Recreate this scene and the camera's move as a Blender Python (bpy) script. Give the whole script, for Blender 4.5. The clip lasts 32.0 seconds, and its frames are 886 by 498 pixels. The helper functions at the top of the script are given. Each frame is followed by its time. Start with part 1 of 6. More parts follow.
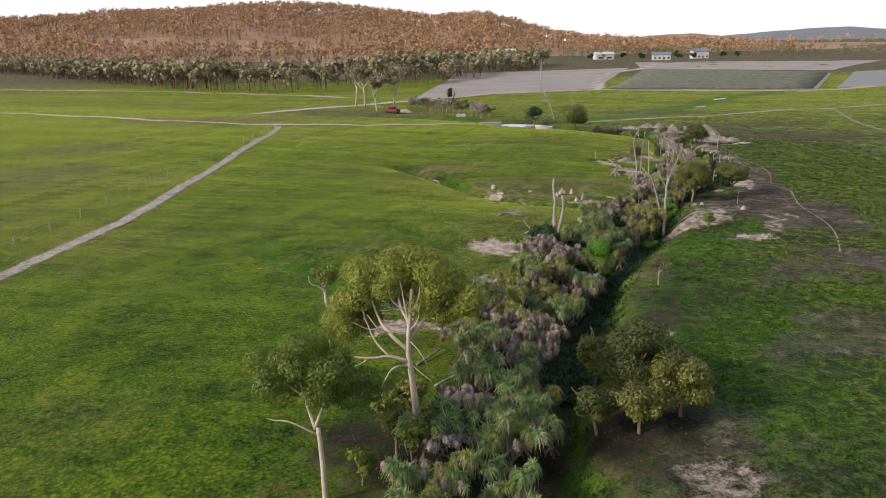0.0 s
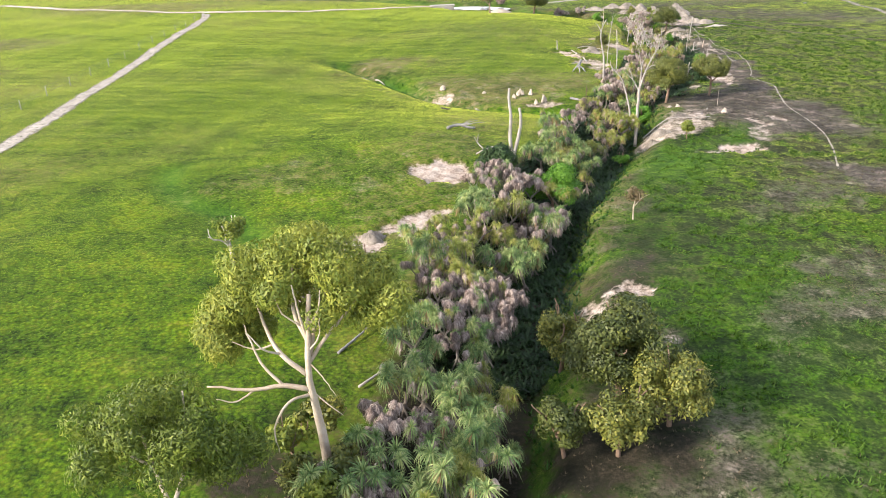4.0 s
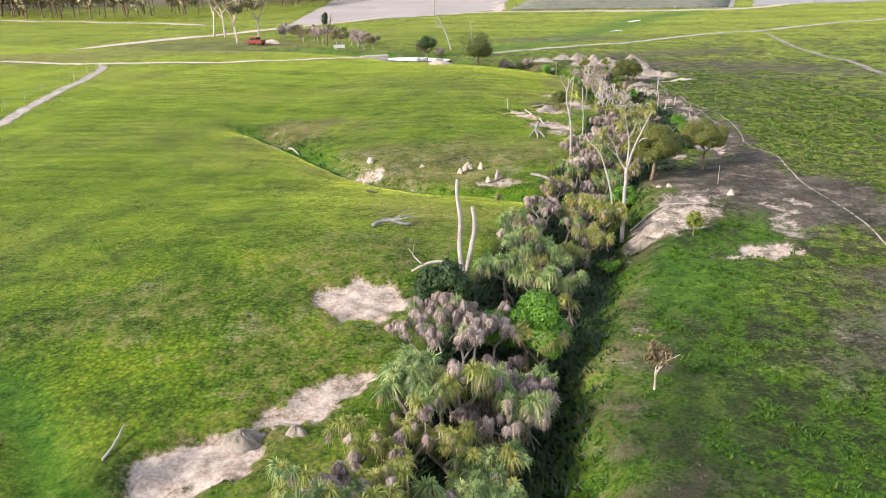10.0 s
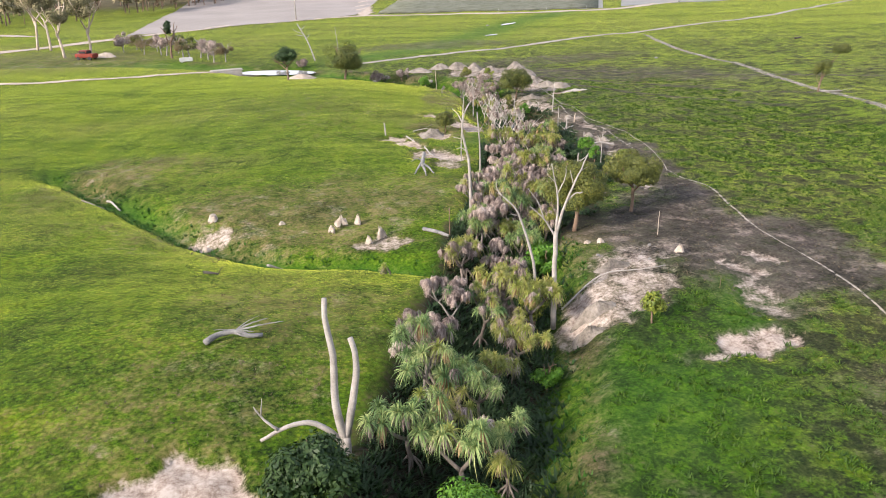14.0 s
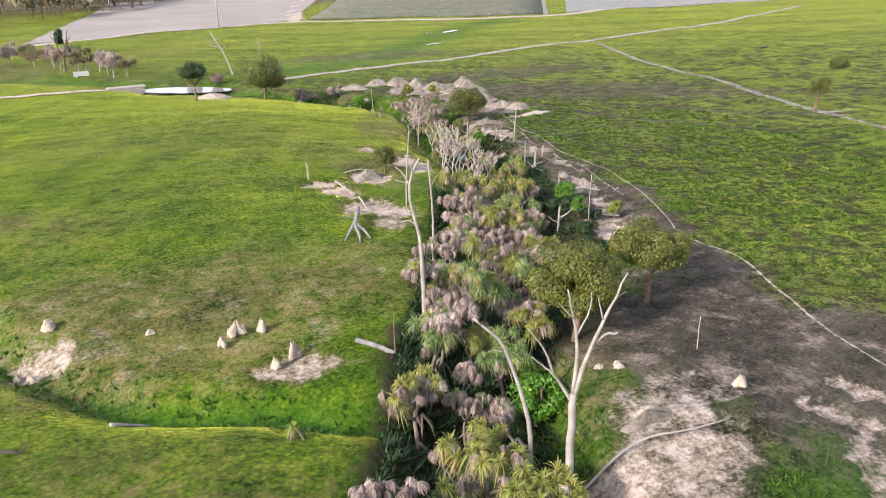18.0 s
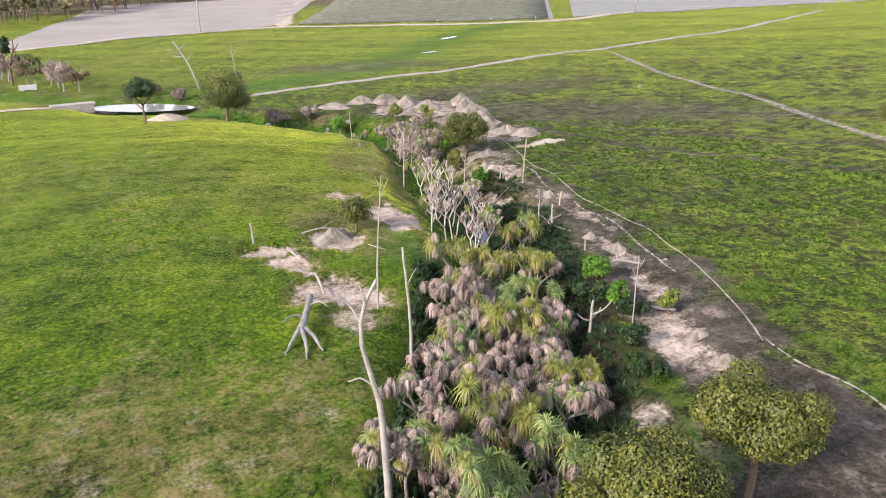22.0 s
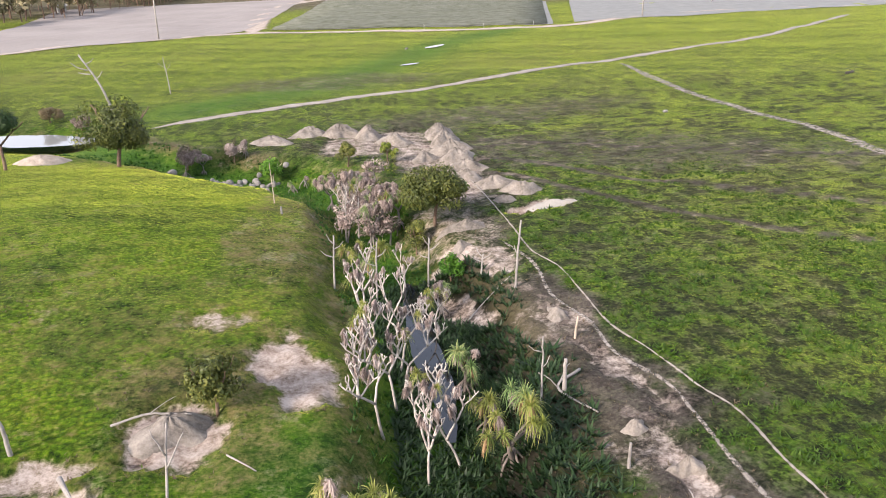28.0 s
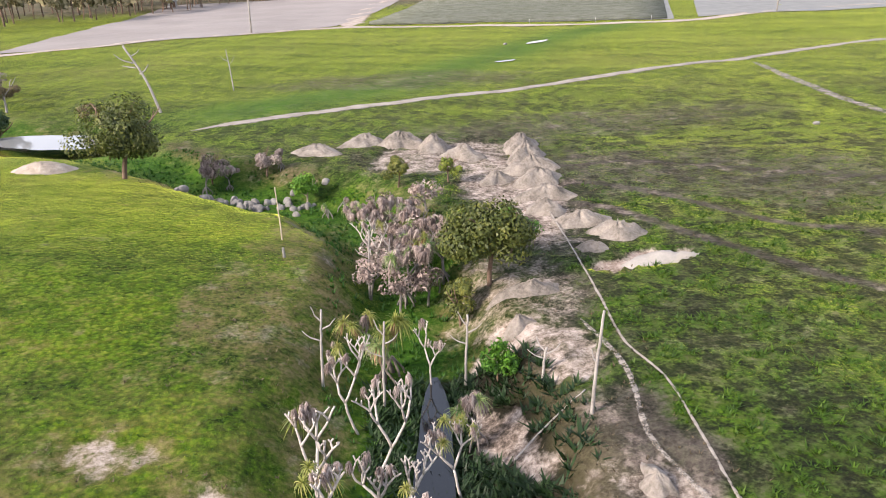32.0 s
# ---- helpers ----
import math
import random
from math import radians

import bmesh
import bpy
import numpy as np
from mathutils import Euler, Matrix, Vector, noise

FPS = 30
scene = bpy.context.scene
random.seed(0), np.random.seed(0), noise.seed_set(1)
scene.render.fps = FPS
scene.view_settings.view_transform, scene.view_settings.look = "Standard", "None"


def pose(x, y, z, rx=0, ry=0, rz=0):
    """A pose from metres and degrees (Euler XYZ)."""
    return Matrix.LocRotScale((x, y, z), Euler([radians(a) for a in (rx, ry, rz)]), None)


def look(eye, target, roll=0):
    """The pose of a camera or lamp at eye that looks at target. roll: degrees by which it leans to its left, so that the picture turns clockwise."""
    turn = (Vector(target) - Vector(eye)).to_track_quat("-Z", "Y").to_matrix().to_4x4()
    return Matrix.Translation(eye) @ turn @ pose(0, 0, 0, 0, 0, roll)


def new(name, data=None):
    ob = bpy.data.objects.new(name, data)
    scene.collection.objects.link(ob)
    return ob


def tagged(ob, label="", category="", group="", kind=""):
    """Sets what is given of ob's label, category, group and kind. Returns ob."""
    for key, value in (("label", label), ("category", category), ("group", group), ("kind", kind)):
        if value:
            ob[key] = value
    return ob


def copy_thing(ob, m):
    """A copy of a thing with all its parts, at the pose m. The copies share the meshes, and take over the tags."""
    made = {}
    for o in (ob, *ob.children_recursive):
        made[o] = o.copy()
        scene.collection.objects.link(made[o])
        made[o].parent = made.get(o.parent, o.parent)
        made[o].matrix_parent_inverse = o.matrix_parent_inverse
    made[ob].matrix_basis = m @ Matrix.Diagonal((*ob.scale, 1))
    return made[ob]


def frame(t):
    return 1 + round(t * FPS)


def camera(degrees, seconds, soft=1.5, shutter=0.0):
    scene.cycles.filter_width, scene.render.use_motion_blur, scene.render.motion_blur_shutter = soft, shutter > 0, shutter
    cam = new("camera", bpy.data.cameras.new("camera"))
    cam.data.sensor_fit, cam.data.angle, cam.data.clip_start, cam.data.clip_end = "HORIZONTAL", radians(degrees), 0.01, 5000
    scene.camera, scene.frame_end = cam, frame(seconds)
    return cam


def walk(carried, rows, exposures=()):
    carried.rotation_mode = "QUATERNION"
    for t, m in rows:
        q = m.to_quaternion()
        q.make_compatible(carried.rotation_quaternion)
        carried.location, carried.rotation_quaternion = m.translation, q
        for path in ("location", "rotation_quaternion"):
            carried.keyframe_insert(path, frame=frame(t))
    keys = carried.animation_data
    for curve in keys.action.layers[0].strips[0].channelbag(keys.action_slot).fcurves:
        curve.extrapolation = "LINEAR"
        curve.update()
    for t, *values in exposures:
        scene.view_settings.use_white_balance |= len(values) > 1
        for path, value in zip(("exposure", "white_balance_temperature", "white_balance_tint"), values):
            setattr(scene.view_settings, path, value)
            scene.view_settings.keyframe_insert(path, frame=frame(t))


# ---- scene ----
cam = camera(59.9, 32.0, soft=1.0)
PATH = [
    (0, (3.556, 0.287, 17.942), (3.452, 2.215, 17.421), -1.1),
    (0.5, (3.635, 1.173, 17.95), (3.609, 3.101, 17.419), -1.0),
    (1, (3.646, 2.078, 17.937), (3.65, 3.957, 17.253), -1.1),
    (1.5, (3.733, 3.195, 18.205), (3.736, 5.027, 17.402), -1.0),
    (2, (4.028, 4.52, 18.274), (4.022, 6.35, 17.468), -1.3),
    (2.5, (4.265, 6.003, 18.439), (4.254, 7.832, 17.63), -1.6),
    (3, (4.439, 7.666, 18.507), (4.426, 9.493, 17.695), -1.7),
    (3.5, (4.706, 9.408, 18.513), (4.694, 11.235, 17.701), -1.9),
    (5.5, (5.005, 14.566, 18.356), (4.994, 16.393, 17.541), -2.1),
    (6, (5.11, 16.138, 18.137), (5.101, 17.963, 17.321), -2.1),
    (6.5, (5.241, 17.869, 17.893), (5.232, 19.694, 17.076), -2.1),
    (7, (5.389, 19.481, 17.699), (5.378, 21.306, 16.881), -2.1),
    (7.5, (5.519, 21.24, 17.526), (5.51, 23.065, 16.707), -2.2),
    (8, (5.452, 22.75, 17.302), (5.45, 24.576, 16.487), -1.9),
    (8.5, (5.679, 24.513, 17.097), (5.676, 26.362, 16.335), -1.8),
    (9, (5.775, 26.207, 16.915), (5.775, 28.078, 16.209), -1.7),
    (9.5, (6.026, 27.993, 16.822), (6.131, 29.86, 16.112), -1.6),
    (10, (6.11, 29.656, 16.783), (6.252, 31.521, 16.074), -1.4),
    (10.5, (6.299, 31.475, 16.725), (6.473, 33.337, 16.015), -1.4),
    (11, (6.478, 33.352, 16.624), (6.658, 35.214, 15.914), -1.4),
    (11.5, (6.667, 35.163, 16.576), (6.846, 37.025, 15.867), -1.5),
    (12, (6.958, 37.116, 16.507), (7.197, 38.97, 15.796), -1.4),
    (12.5, (7.215, 39.004, 16.445), (7.527, 40.847, 15.734), -1.4),
    (13, (7.471, 40.921, 16.382), (7.803, 42.761, 15.673), -1.5),
    (13.5, (7.799, 42.845, 16.352), (8.164, 44.679, 15.643), -1.6),
    (14, (8.17, 44.795, 16.317), (8.618, 46.61, 15.605), -1.6),
    (14.5, (8.575, 46.655, 16.294), (9.104, 48.447, 15.58), -1.6),
    (16.5, (10.393, 54.773, 15.811), (10.989, 56.546, 15.104), -1.3),
    (17, (11.014, 56.736, 15.74), (11.61, 58.51, 15.034), -1.3),
    (17.5, (11.619, 58.575, 15.707), (12.215, 60.349, 15.002), -1.3),
    (18, (12.25, 60.451, 15.682), (12.844, 62.225, 14.977), -1.2),
    (18.5, (12.924, 62.297, 15.599), (13.518, 64.073, 14.895), -1.2),
    (19, (13.612, 64.093, 15.537), (14.204, 65.87, 14.833), -1.2),
    (19.5, (14.242, 65.985, 15.382), (14.836, 67.761, 14.681), -1.2),
    (20, (14.978, 67.63, 15.351), (15.569, 69.407, 14.649), -1.3),
    (20.5, (15.656, 69.293, 15.282), (16.249, 71.07, 14.582), -1.2),
    (21, (16.312, 70.991, 15.24), (16.906, 72.768, 14.54), -1.1),
    (21.5, (17.014, 72.661, 15.193), (17.608, 74.438, 14.494), -1.1),
    (22, (17.746, 74.361, 15.16), (18.34, 76.139, 14.461), -1.1),
    (22.5, (18.485, 76.126, 15.066), (19.08, 77.903, 14.367), -1.1),
    (23, (19.221, 77.783, 14.949), (19.815, 79.56, 14.251), -1.2),
    (23.5, (19.936, 79.484, 14.786), (20.532, 81.262, 14.09), -1.2),
    (24, (20.621, 81.099, 14.729), (21.219, 82.876, 14.032), -1.2),
    (24.5, (21.346, 82.627, 14.633), (21.946, 84.404, 13.938), -1.1),
    (25, (22.112, 84.146, 14.62), (22.71, 85.924, 13.925), -1.2),
    (25.5, (22.892, 85.806, 14.537), (23.489, 87.584, 13.842), -1.2),
    (27.5, (25.986, 92.177, 14.24), (26.585, 93.955, 13.547), -1.2),
    (28, (26.816, 93.714, 14.133), (27.416, 95.492, 13.442), -1.1),
    (28.5, (27.686, 95.256, 14.013), (28.285, 97.035, 13.323), -1.2),
    (29, (28.502, 96.716, 13.964), (29.101, 98.495, 13.274), -1.2),
    (29.5, (29.257, 98.133, 13.958), (29.827, 99.922, 13.268), -1.3),
    (30, (30.029, 99.641, 13.65), (30.448, 101.473, 12.964), -1.4),
    (30.5, (30.866, 101.127, 13.26), (31.24, 102.968, 12.575), -1.4),
    (31, (31.604, 102.61, 12.902), (31.978, 104.45, 12.215), -1.4),
    (31.5, (32.322, 104.188, 12.58), (32.677, 106.031, 11.891), -1.4),
    (32, (33.044, 105.825, 12.28), (33.379, 107.673, 11.591), -1.5),
]
walk(cam, [(t, look(eye, target, roll)) for t, eye, target, roll in PATH], [(0, 0.1, 6150, 15), (0.5, 0.14, 6150, 15), (1.0, 0.92, 6150, 13), (1.6, 1.32, 6150, 12), (8, 1.22, 6150, 13), (13, 0.98, 6100, 15), (32, 0.96, 6100, 18)])

# ---- light ----
world = bpy.data.worlds.new("sky")
scene.world = world
world.use_nodes = True
wn = world.node_tree
sky = wn.nodes.new("ShaderNodeTexSky")
sky.sky_type = "NISHITA"
sky.sun_disc = False
sky.sun_elevation = radians(28)
sky.sun_rotation = radians(244)
sky.air_density, sky.dust_density, sky.ozone_density = 1.0, 3.0, 1.0
veil = wn.nodes.new("ShaderNodeMix")  # thin high cloud over the whole sky
veil.data_type = "RGBA"
veil.inputs[0].default_value, veil.inputs[7].default_value = 0.45, (5.8, 5.9, 6.0, 1)
wn.links.new(sky.outputs[0], veil.inputs[6])
wn.links.new(veil.outputs[2], wn.nodes["Background"].inputs[0])
wn.nodes["Background"].inputs[1].default_value = 0.14
sun = new("sun", bpy.data.lights.new("sun", "SUN"))
sun.data.energy, sun.data.angle, sun.data.color = 3.6, radians(9), (1.0, 0.87, 0.70)
sun.matrix_world = look((-50, -24, 30), (0, 0, 0))

# ---- glowing ring added to whiten the low sky ----
glow_mat = bpy.data.materials.new("horizon_glow")
glow_mat.use_nodes = True
hz = glow_mat.node_tree
hz.nodes.remove(hz.nodes["Principled BSDF"])
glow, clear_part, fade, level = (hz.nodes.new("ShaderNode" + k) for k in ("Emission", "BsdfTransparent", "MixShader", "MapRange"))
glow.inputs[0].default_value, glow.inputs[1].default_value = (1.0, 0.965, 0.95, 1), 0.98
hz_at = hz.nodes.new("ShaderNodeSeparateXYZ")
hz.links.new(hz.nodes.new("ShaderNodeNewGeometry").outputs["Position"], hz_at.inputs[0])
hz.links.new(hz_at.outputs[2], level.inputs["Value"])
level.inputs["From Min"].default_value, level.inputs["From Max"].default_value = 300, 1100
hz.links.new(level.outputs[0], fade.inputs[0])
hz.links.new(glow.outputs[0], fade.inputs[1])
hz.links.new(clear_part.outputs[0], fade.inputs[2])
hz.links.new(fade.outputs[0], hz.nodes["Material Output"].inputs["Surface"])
glow_mesh = bpy.data.meshes.new("backdrop_glow")
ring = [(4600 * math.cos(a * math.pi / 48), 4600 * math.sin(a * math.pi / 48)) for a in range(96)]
glow_mesh.from_pydata([(x, y, z) for z in (-60, 300, 1150) for x, y in ring], [], [(k * 96 + i, k * 96 + (i + 1) % 96, (k + 1) * 96 + (i + 1) % 96, (k + 1) * 96 + i) for k in range(2) for i in range(96)])
glow_mesh.materials.append(glow_mat)
tagged(new("backdrop_glow", glow_mesh), "added glowing ring that brightens the sky low on the horizon", "sky", kind="structure")

# ---- materials ----


def material(name, rough=0.85, spec=0.3):
    m = bpy.data.materials.new(name)
    m.use_nodes = True
    b = m.node_tree.nodes["Principled BSDF"]
    b.inputs["Roughness"].default_value = rough
    b.inputs["Specular IOR Level"].default_value = spec
    return m, m.node_tree, b


def tex_noise(nt, scale, detail=4.0, coord=None, rough=0.55):
    n = nt.nodes.new("ShaderNodeTexNoise")
    n.inputs["Scale"].default_value, n.inputs["Detail"].default_value, n.inputs["Roughness"].default_value = scale, detail, rough
    if coord is not None:
        nt.links.new(coord, n.inputs["Vector"])
    return n.outputs["Fac"]


def ramp(nt, fac, stops):
    r = nt.nodes.new("ShaderNodeValToRGB")
    e = r.color_ramp.elements
    while len(e) < len(stops):
        e.new(0.5)
    for el, (p, c) in zip(e, stops):
        el.position, el.color = p, (*c, 1) if len(c) == 3 else c
    nt.links.new(fac, r.inputs["Fac"])
    return r.outputs["Color"]


def mix(nt, fac, a, b, kind="MIX"):
    n = nt.nodes.new("ShaderNodeMix")
    n.data_type, n.blend_type = "RGBA", kind
    for sock, v in ((n.inputs[0], fac), (n.inputs[6], a), (n.inputs[7], b)):
        if isinstance(v, (int, float)):
            sock.default_value = v
        elif isinstance(v, tuple):
            sock.default_value = (*v, 1)
        else:
            nt.links.new(v, sock)
    return n.outputs[2]


def calc(nt, op, a, b=0.0, clamp=False):
    n = nt.nodes.new("ShaderNodeMath")
    n.operation, n.use_clamp = op, clamp
    for sock, v in ((n.inputs[0], a), (n.inputs[1], b)):
        if isinstance(v, (int, float)):
            sock.default_value = v
        else:
            nt.links.new(v, sock)
    return n.outputs[0]


def bump(nt, b, height, strength=0.5, dist=0.05):
    n = nt.nodes.new("ShaderNodeBump")
    n.inputs["Strength"].default_value, n.inputs["Distance"].default_value = strength, dist
    nt.links.new(height, n.inputs["Height"])
    nt.links.new(n.outputs[0], b.inputs["Normal"])


def place(nt):
    return nt.nodes.new("ShaderNodeNewGeometry").outputs["Position"]


def plain(name, c1, c2, scale=2.0, rough=0.85, fine=30.0, bumps=0.4, dist=0.03, metal=0.0, stops=(0.35, 0.65)):
    """Two tones mixed by coarse and fine noise, with relief."""
    m, nt, b = material(name, rough)
    p = place(nt)
    coarse, small = tex_noise(nt, scale, 5, p), tex_noise(nt, fine, 3, p)
    f = calc(nt, "ADD", calc(nt, "MULTIPLY", coarse, 0.65), calc(nt, "MULTIPLY", small, 0.35))
    nt.links.new(ramp(nt, f, ((stops[0], c1), (stops[1], c2))), b.inputs["Base Color"])
    b.inputs["Metallic"].default_value = metal
    bump(nt, b, f, bumps, dist)
    return m


def span(nt, v, a, b):
    """0 at a, 1 at b, straight between."""
    return calc(nt, "DIVIDE", calc(nt, "SUBTRACT", v, a), b - a, True)


def worn(name, c1, c2, scale, fine, relief=0.5):
    """Bare earth whose rim breaks up into the grass round it; the mesh gives its depth inside the rim as edge."""
    m, nt, b = material(name, 0.95)
    p = place(nt)
    coarse, small, mid = tex_noise(nt, scale, 5, p), tex_noise(nt, fine, 4, p, 0.7), tex_noise(nt, 2.6, 5, p, 0.7)
    f = calc(nt, "ADD", calc(nt, "MULTIPLY", coarse, 0.6), calc(nt, "MULTIPLY", small, 0.4))
    nt.links.new(ramp(nt, f, ((0.36, c1), (0.64, c2))), b.inputs["Base Color"])
    a = nt.nodes.new("ShaderNodeAttribute")
    a.attribute_name = "edge"
    rag = calc(nt, "ADD", a.outputs["Fac"], calc(nt, "MULTIPLY", calc(nt, "SUBTRACT", mid, 0.5), 1.7))
    nt.links.new(span(nt, rag, 0.15, 0.6), b.inputs["Alpha"])
    bump(nt, b, f, relief, 0.08)
    return m


def leafy(name, c1, c2, c3, rough=0.55, trans=0.25, spec=0.35):
    """Foliage: a tint for each leaf, and one for each plant."""
    m, nt, b = material(name, rough, spec)
    g = nt.nodes.new("ShaderNodeNewGeometry")
    o = nt.nodes.new("ShaderNodeObjectInfo")
    big = tex_noise(nt, 0.9, 3, g.outputs["Position"])
    f = calc(nt, "ADD", calc(nt, "MULTIPLY", g.outputs["Random Per Island"], 0.28), calc(nt, "MULTIPLY", o.outputs["Random"], 0.2))
    f = calc(nt, "ADD", f, calc(nt, "MULTIPLY", big, 0.52))
    nt.links.new(ramp(nt, f, ((0.22, c1), (0.5, c2), (0.8, c3))), b.inputs["Base Color"])
    t = nt.nodes.new("ShaderNodeBsdfTranslucent")
    nt.links.new(ramp(nt, f, ((0.22, c1), (0.5, c2), (0.8, c3))), t.inputs["Color"])
    mx = nt.nodes.new("ShaderNodeMixShader")
    mx.inputs[0].default_value = trans
    nt.links.new(b.outputs[0], mx.inputs[1])
    nt.links.new(t.outputs[0], mx.inputs[2])
    nt.links.new(mx.outputs[0], nt.nodes["Material Output"].inputs["Surface"])
    return m


PAND_GREEN = leafy("pandanus_green", (0.034, 0.088, 0.03), (0.165, 0.25, 0.08), (0.47, 0.49, 0.20), 0.6, 0.2, 0.3)
PAND_YELLOW = leafy("pandanus_yellow", (0.09, 0.13, 0.025), (0.23, 0.26, 0.05), (0.42, 0.36, 0.13), 0.5)
PAND_DEAD = leafy("pandanus_dead", (0.06, 0.046, 0.042), (0.275, 0.215, 0.188), (0.60, 0.52, 0.465), 0.85, 0.1, 0.15)
PAND_SKIRT = leafy("pandanus_skirt", (0.14, 0.085, 0.045), (0.32, 0.21, 0.11), (0.48, 0.36, 0.21), 0.85, 0.1, 0.15)
GUM_LEAF = leafy("gum_leaf", (0.036, 0.066, 0.010), (0.15, 0.195, 0.024), (0.38, 0.375, 0.055), 0.55, 0.22)
WATTLE_LEAF = leafy("wattle_leaf", (0.020, 0.034, 0.007), (0.082, 0.10, 0.017), (0.25, 0.24, 0.04), 0.55, 0.15)
BRIGHT_LEAF = leafy("bright_leaf", (0.025, 0.085, 0.008), (0.085, 0.21, 0.014), (0.22, 0.36, 0.035))
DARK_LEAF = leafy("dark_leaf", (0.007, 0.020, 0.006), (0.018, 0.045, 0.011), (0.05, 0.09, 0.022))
DRY_LEAF = leafy("dry_leaf", (0.081, 0.062, 0.031), (0.149, 0.112, 0.056), (0.211, 0.167, 0.093))
FAR_LEAF = leafy("far_leaf", (0.095, 0.095, 0.052), (0.21, 0.19, 0.10), (0.36, 0.30, 0.175), 0.8, 0.1)
# Orange of the low evening sun is mixed into the hill foliage.
HILL_LEAF_LIT = leafy("hill_leaf_lit", (0.21, 0.13, 0.072), (0.42, 0.265, 0.145), (0.58, 0.39, 0.22), 0.9, 0.1)
GRASS_BLADE = leafy("grass_blade", (0.017, 0.044, 0.003), (0.046, 0.10, 0.004), (0.12, 0.19, 0.010), 0.6, 0.35)
REED_BLADE = leafy("reed_blade", (0.012, 0.05, 0.004), (0.035, 0.11, 0.008), (0.085, 0.19, 0.014), 0.6, 0.35)
STRAW_BLADE = leafy("straw_blade", (0.05, 0.038, 0.022), (0.11, 0.085, 0.05), (0.19, 0.155, 0.095), 0.8, 0.15)
PALE_BARK = plain("pale_gum_bark", (0.341, 0.26, 0.186), (0.484, 0.422, 0.347), 1.2, 0.7, 14, 0.4)
GREY_WOOD = plain("weathered_grey_wood", (0.211, 0.192, 0.174), (0.372, 0.347, 0.316), 2.0, 0.85, 18, 0.6)
PAND_BARK = plain("pandanus_bark", (0.085, 0.07, 0.058), (0.20, 0.17, 0.145), 3.0, 0.9, 25, 0.6)
BROWN_BARK = plain("brown_bark", (0.099, 0.062, 0.043), (0.211, 0.149, 0.105), 2.0, 0.9, 20, 0.6)
DULL_WOOD = plain("dull_grey_wood", (0.10, 0.088, 0.08), (0.23, 0.21, 0.19), 2.0, 0.9, 18, 0.6)
ASH_WOOD = plain("burnt_wood", (0.031, 0.028, 0.025), (0.112, 0.099, 0.087), 3.0, 0.9, 20, 0.6)
ROAD_DIRT = worn("dirt_road", (0.205, 0.18, 0.15), (0.37, 0.335, 0.29), 0.5, 6)
TRACK_SAND = worn("sandy_track", (0.27, 0.215, 0.165), (0.50, 0.43, 0.36), 0.9, 9)
FIELD_BARE = plain("ploughed_soil", (0.225, 0.20, 0.182), (0.30, 0.27, 0.247), 0.05, 0.95, 2, 0.3, 0.05)
MOUND_SOIL = worn("pale_spoil", (0.10, 0.086, 0.07), (0.31, 0.275, 0.235), 1.1, 8, 0.9)
TERMITE = worn("termite_clay", (0.27, 0.225, 0.18), (0.47, 0.41, 0.34), 2.0, 15, 0.9)
DRIFT_WOOD = plain("silvered_driftwood", (0.10, 0.098, 0.098), (0.30, 0.29, 0.28), 2.2, 0.9, 22, 0.9)
BONE_WOOD = plain("whitened_wood", (0.30, 0.265, 0.235), (0.54, 0.50, 0.455), 2.5, 0.85, 18, 0.6)
STONE = plain("grey_stone", (0.124, 0.118, 0.112), (0.26, 0.248, 0.229), 2.0, 0.9, 12, 0.6)
WHITE_PAINT = plain("white_sheet", (0.42, 0.42, 0.41), (0.55, 0.55, 0.54), 0.5, 0.6, 8, 0.1)
CONCRETE = plain("concrete", (0.26, 0.242, 0.211), (0.36, 0.335, 0.298), 1.0, 0.9, 10, 0.3)
POLE_WOOD = plain("pole_wood", (0.26, 0.236, 0.205), (0.384, 0.36, 0.322), 0.8, 0.9, 12, 0.3)
RED_PAINT = plain("faded_red_paint", (0.136, 0.022, 0.012), (0.211, 0.037, 0.022), 1.5, 0.45, 12, 0.1)
BLUE_ROOF = plain("grey_blue_roof", (0.124, 0.155, 0.186), (0.186, 0.217, 0.248), 0.4, 0.5, 4, 0.1)
DARK_GLASS = plain("dark_glass", (0.02, 0.02, 0.025), (0.05, 0.05, 0.055), 1.0, 0.15, 4, 0.0)
RUBBER = plain("black_rubber", (0.02, 0.02, 0.02), (0.04, 0.04, 0.04), 2.0, 0.8, 15, 0.2)
CROP_SHEET = plain("crop_row_cover", (0.15, 0.15, 0.13), (0.24, 0.235, 0.21), 0.3, 0.6, 3, 0.3)

WATER, _nt, _b = material("creek_water", 0.06, 0.6)
_b.inputs["Base Color"].default_value = (0.006, 0.008, 0.011, 1)
bump(_nt, _b, tex_noise(_nt, 3.0, 2, place(_nt)), 0.04, 0.02)

# Pale base colour stands in for bright sky mirrored at a low angle.
PALE_POND, _nt, _b = material("sky_pale_pond_water", 0.05, 0.6)
_b.inputs["Base Color"].default_value = (0.24, 0.25, 0.24, 1)
bump(_nt, _b, tex_noise(_nt, 2.0, 2, place(_nt)), 0.03, 0.02)

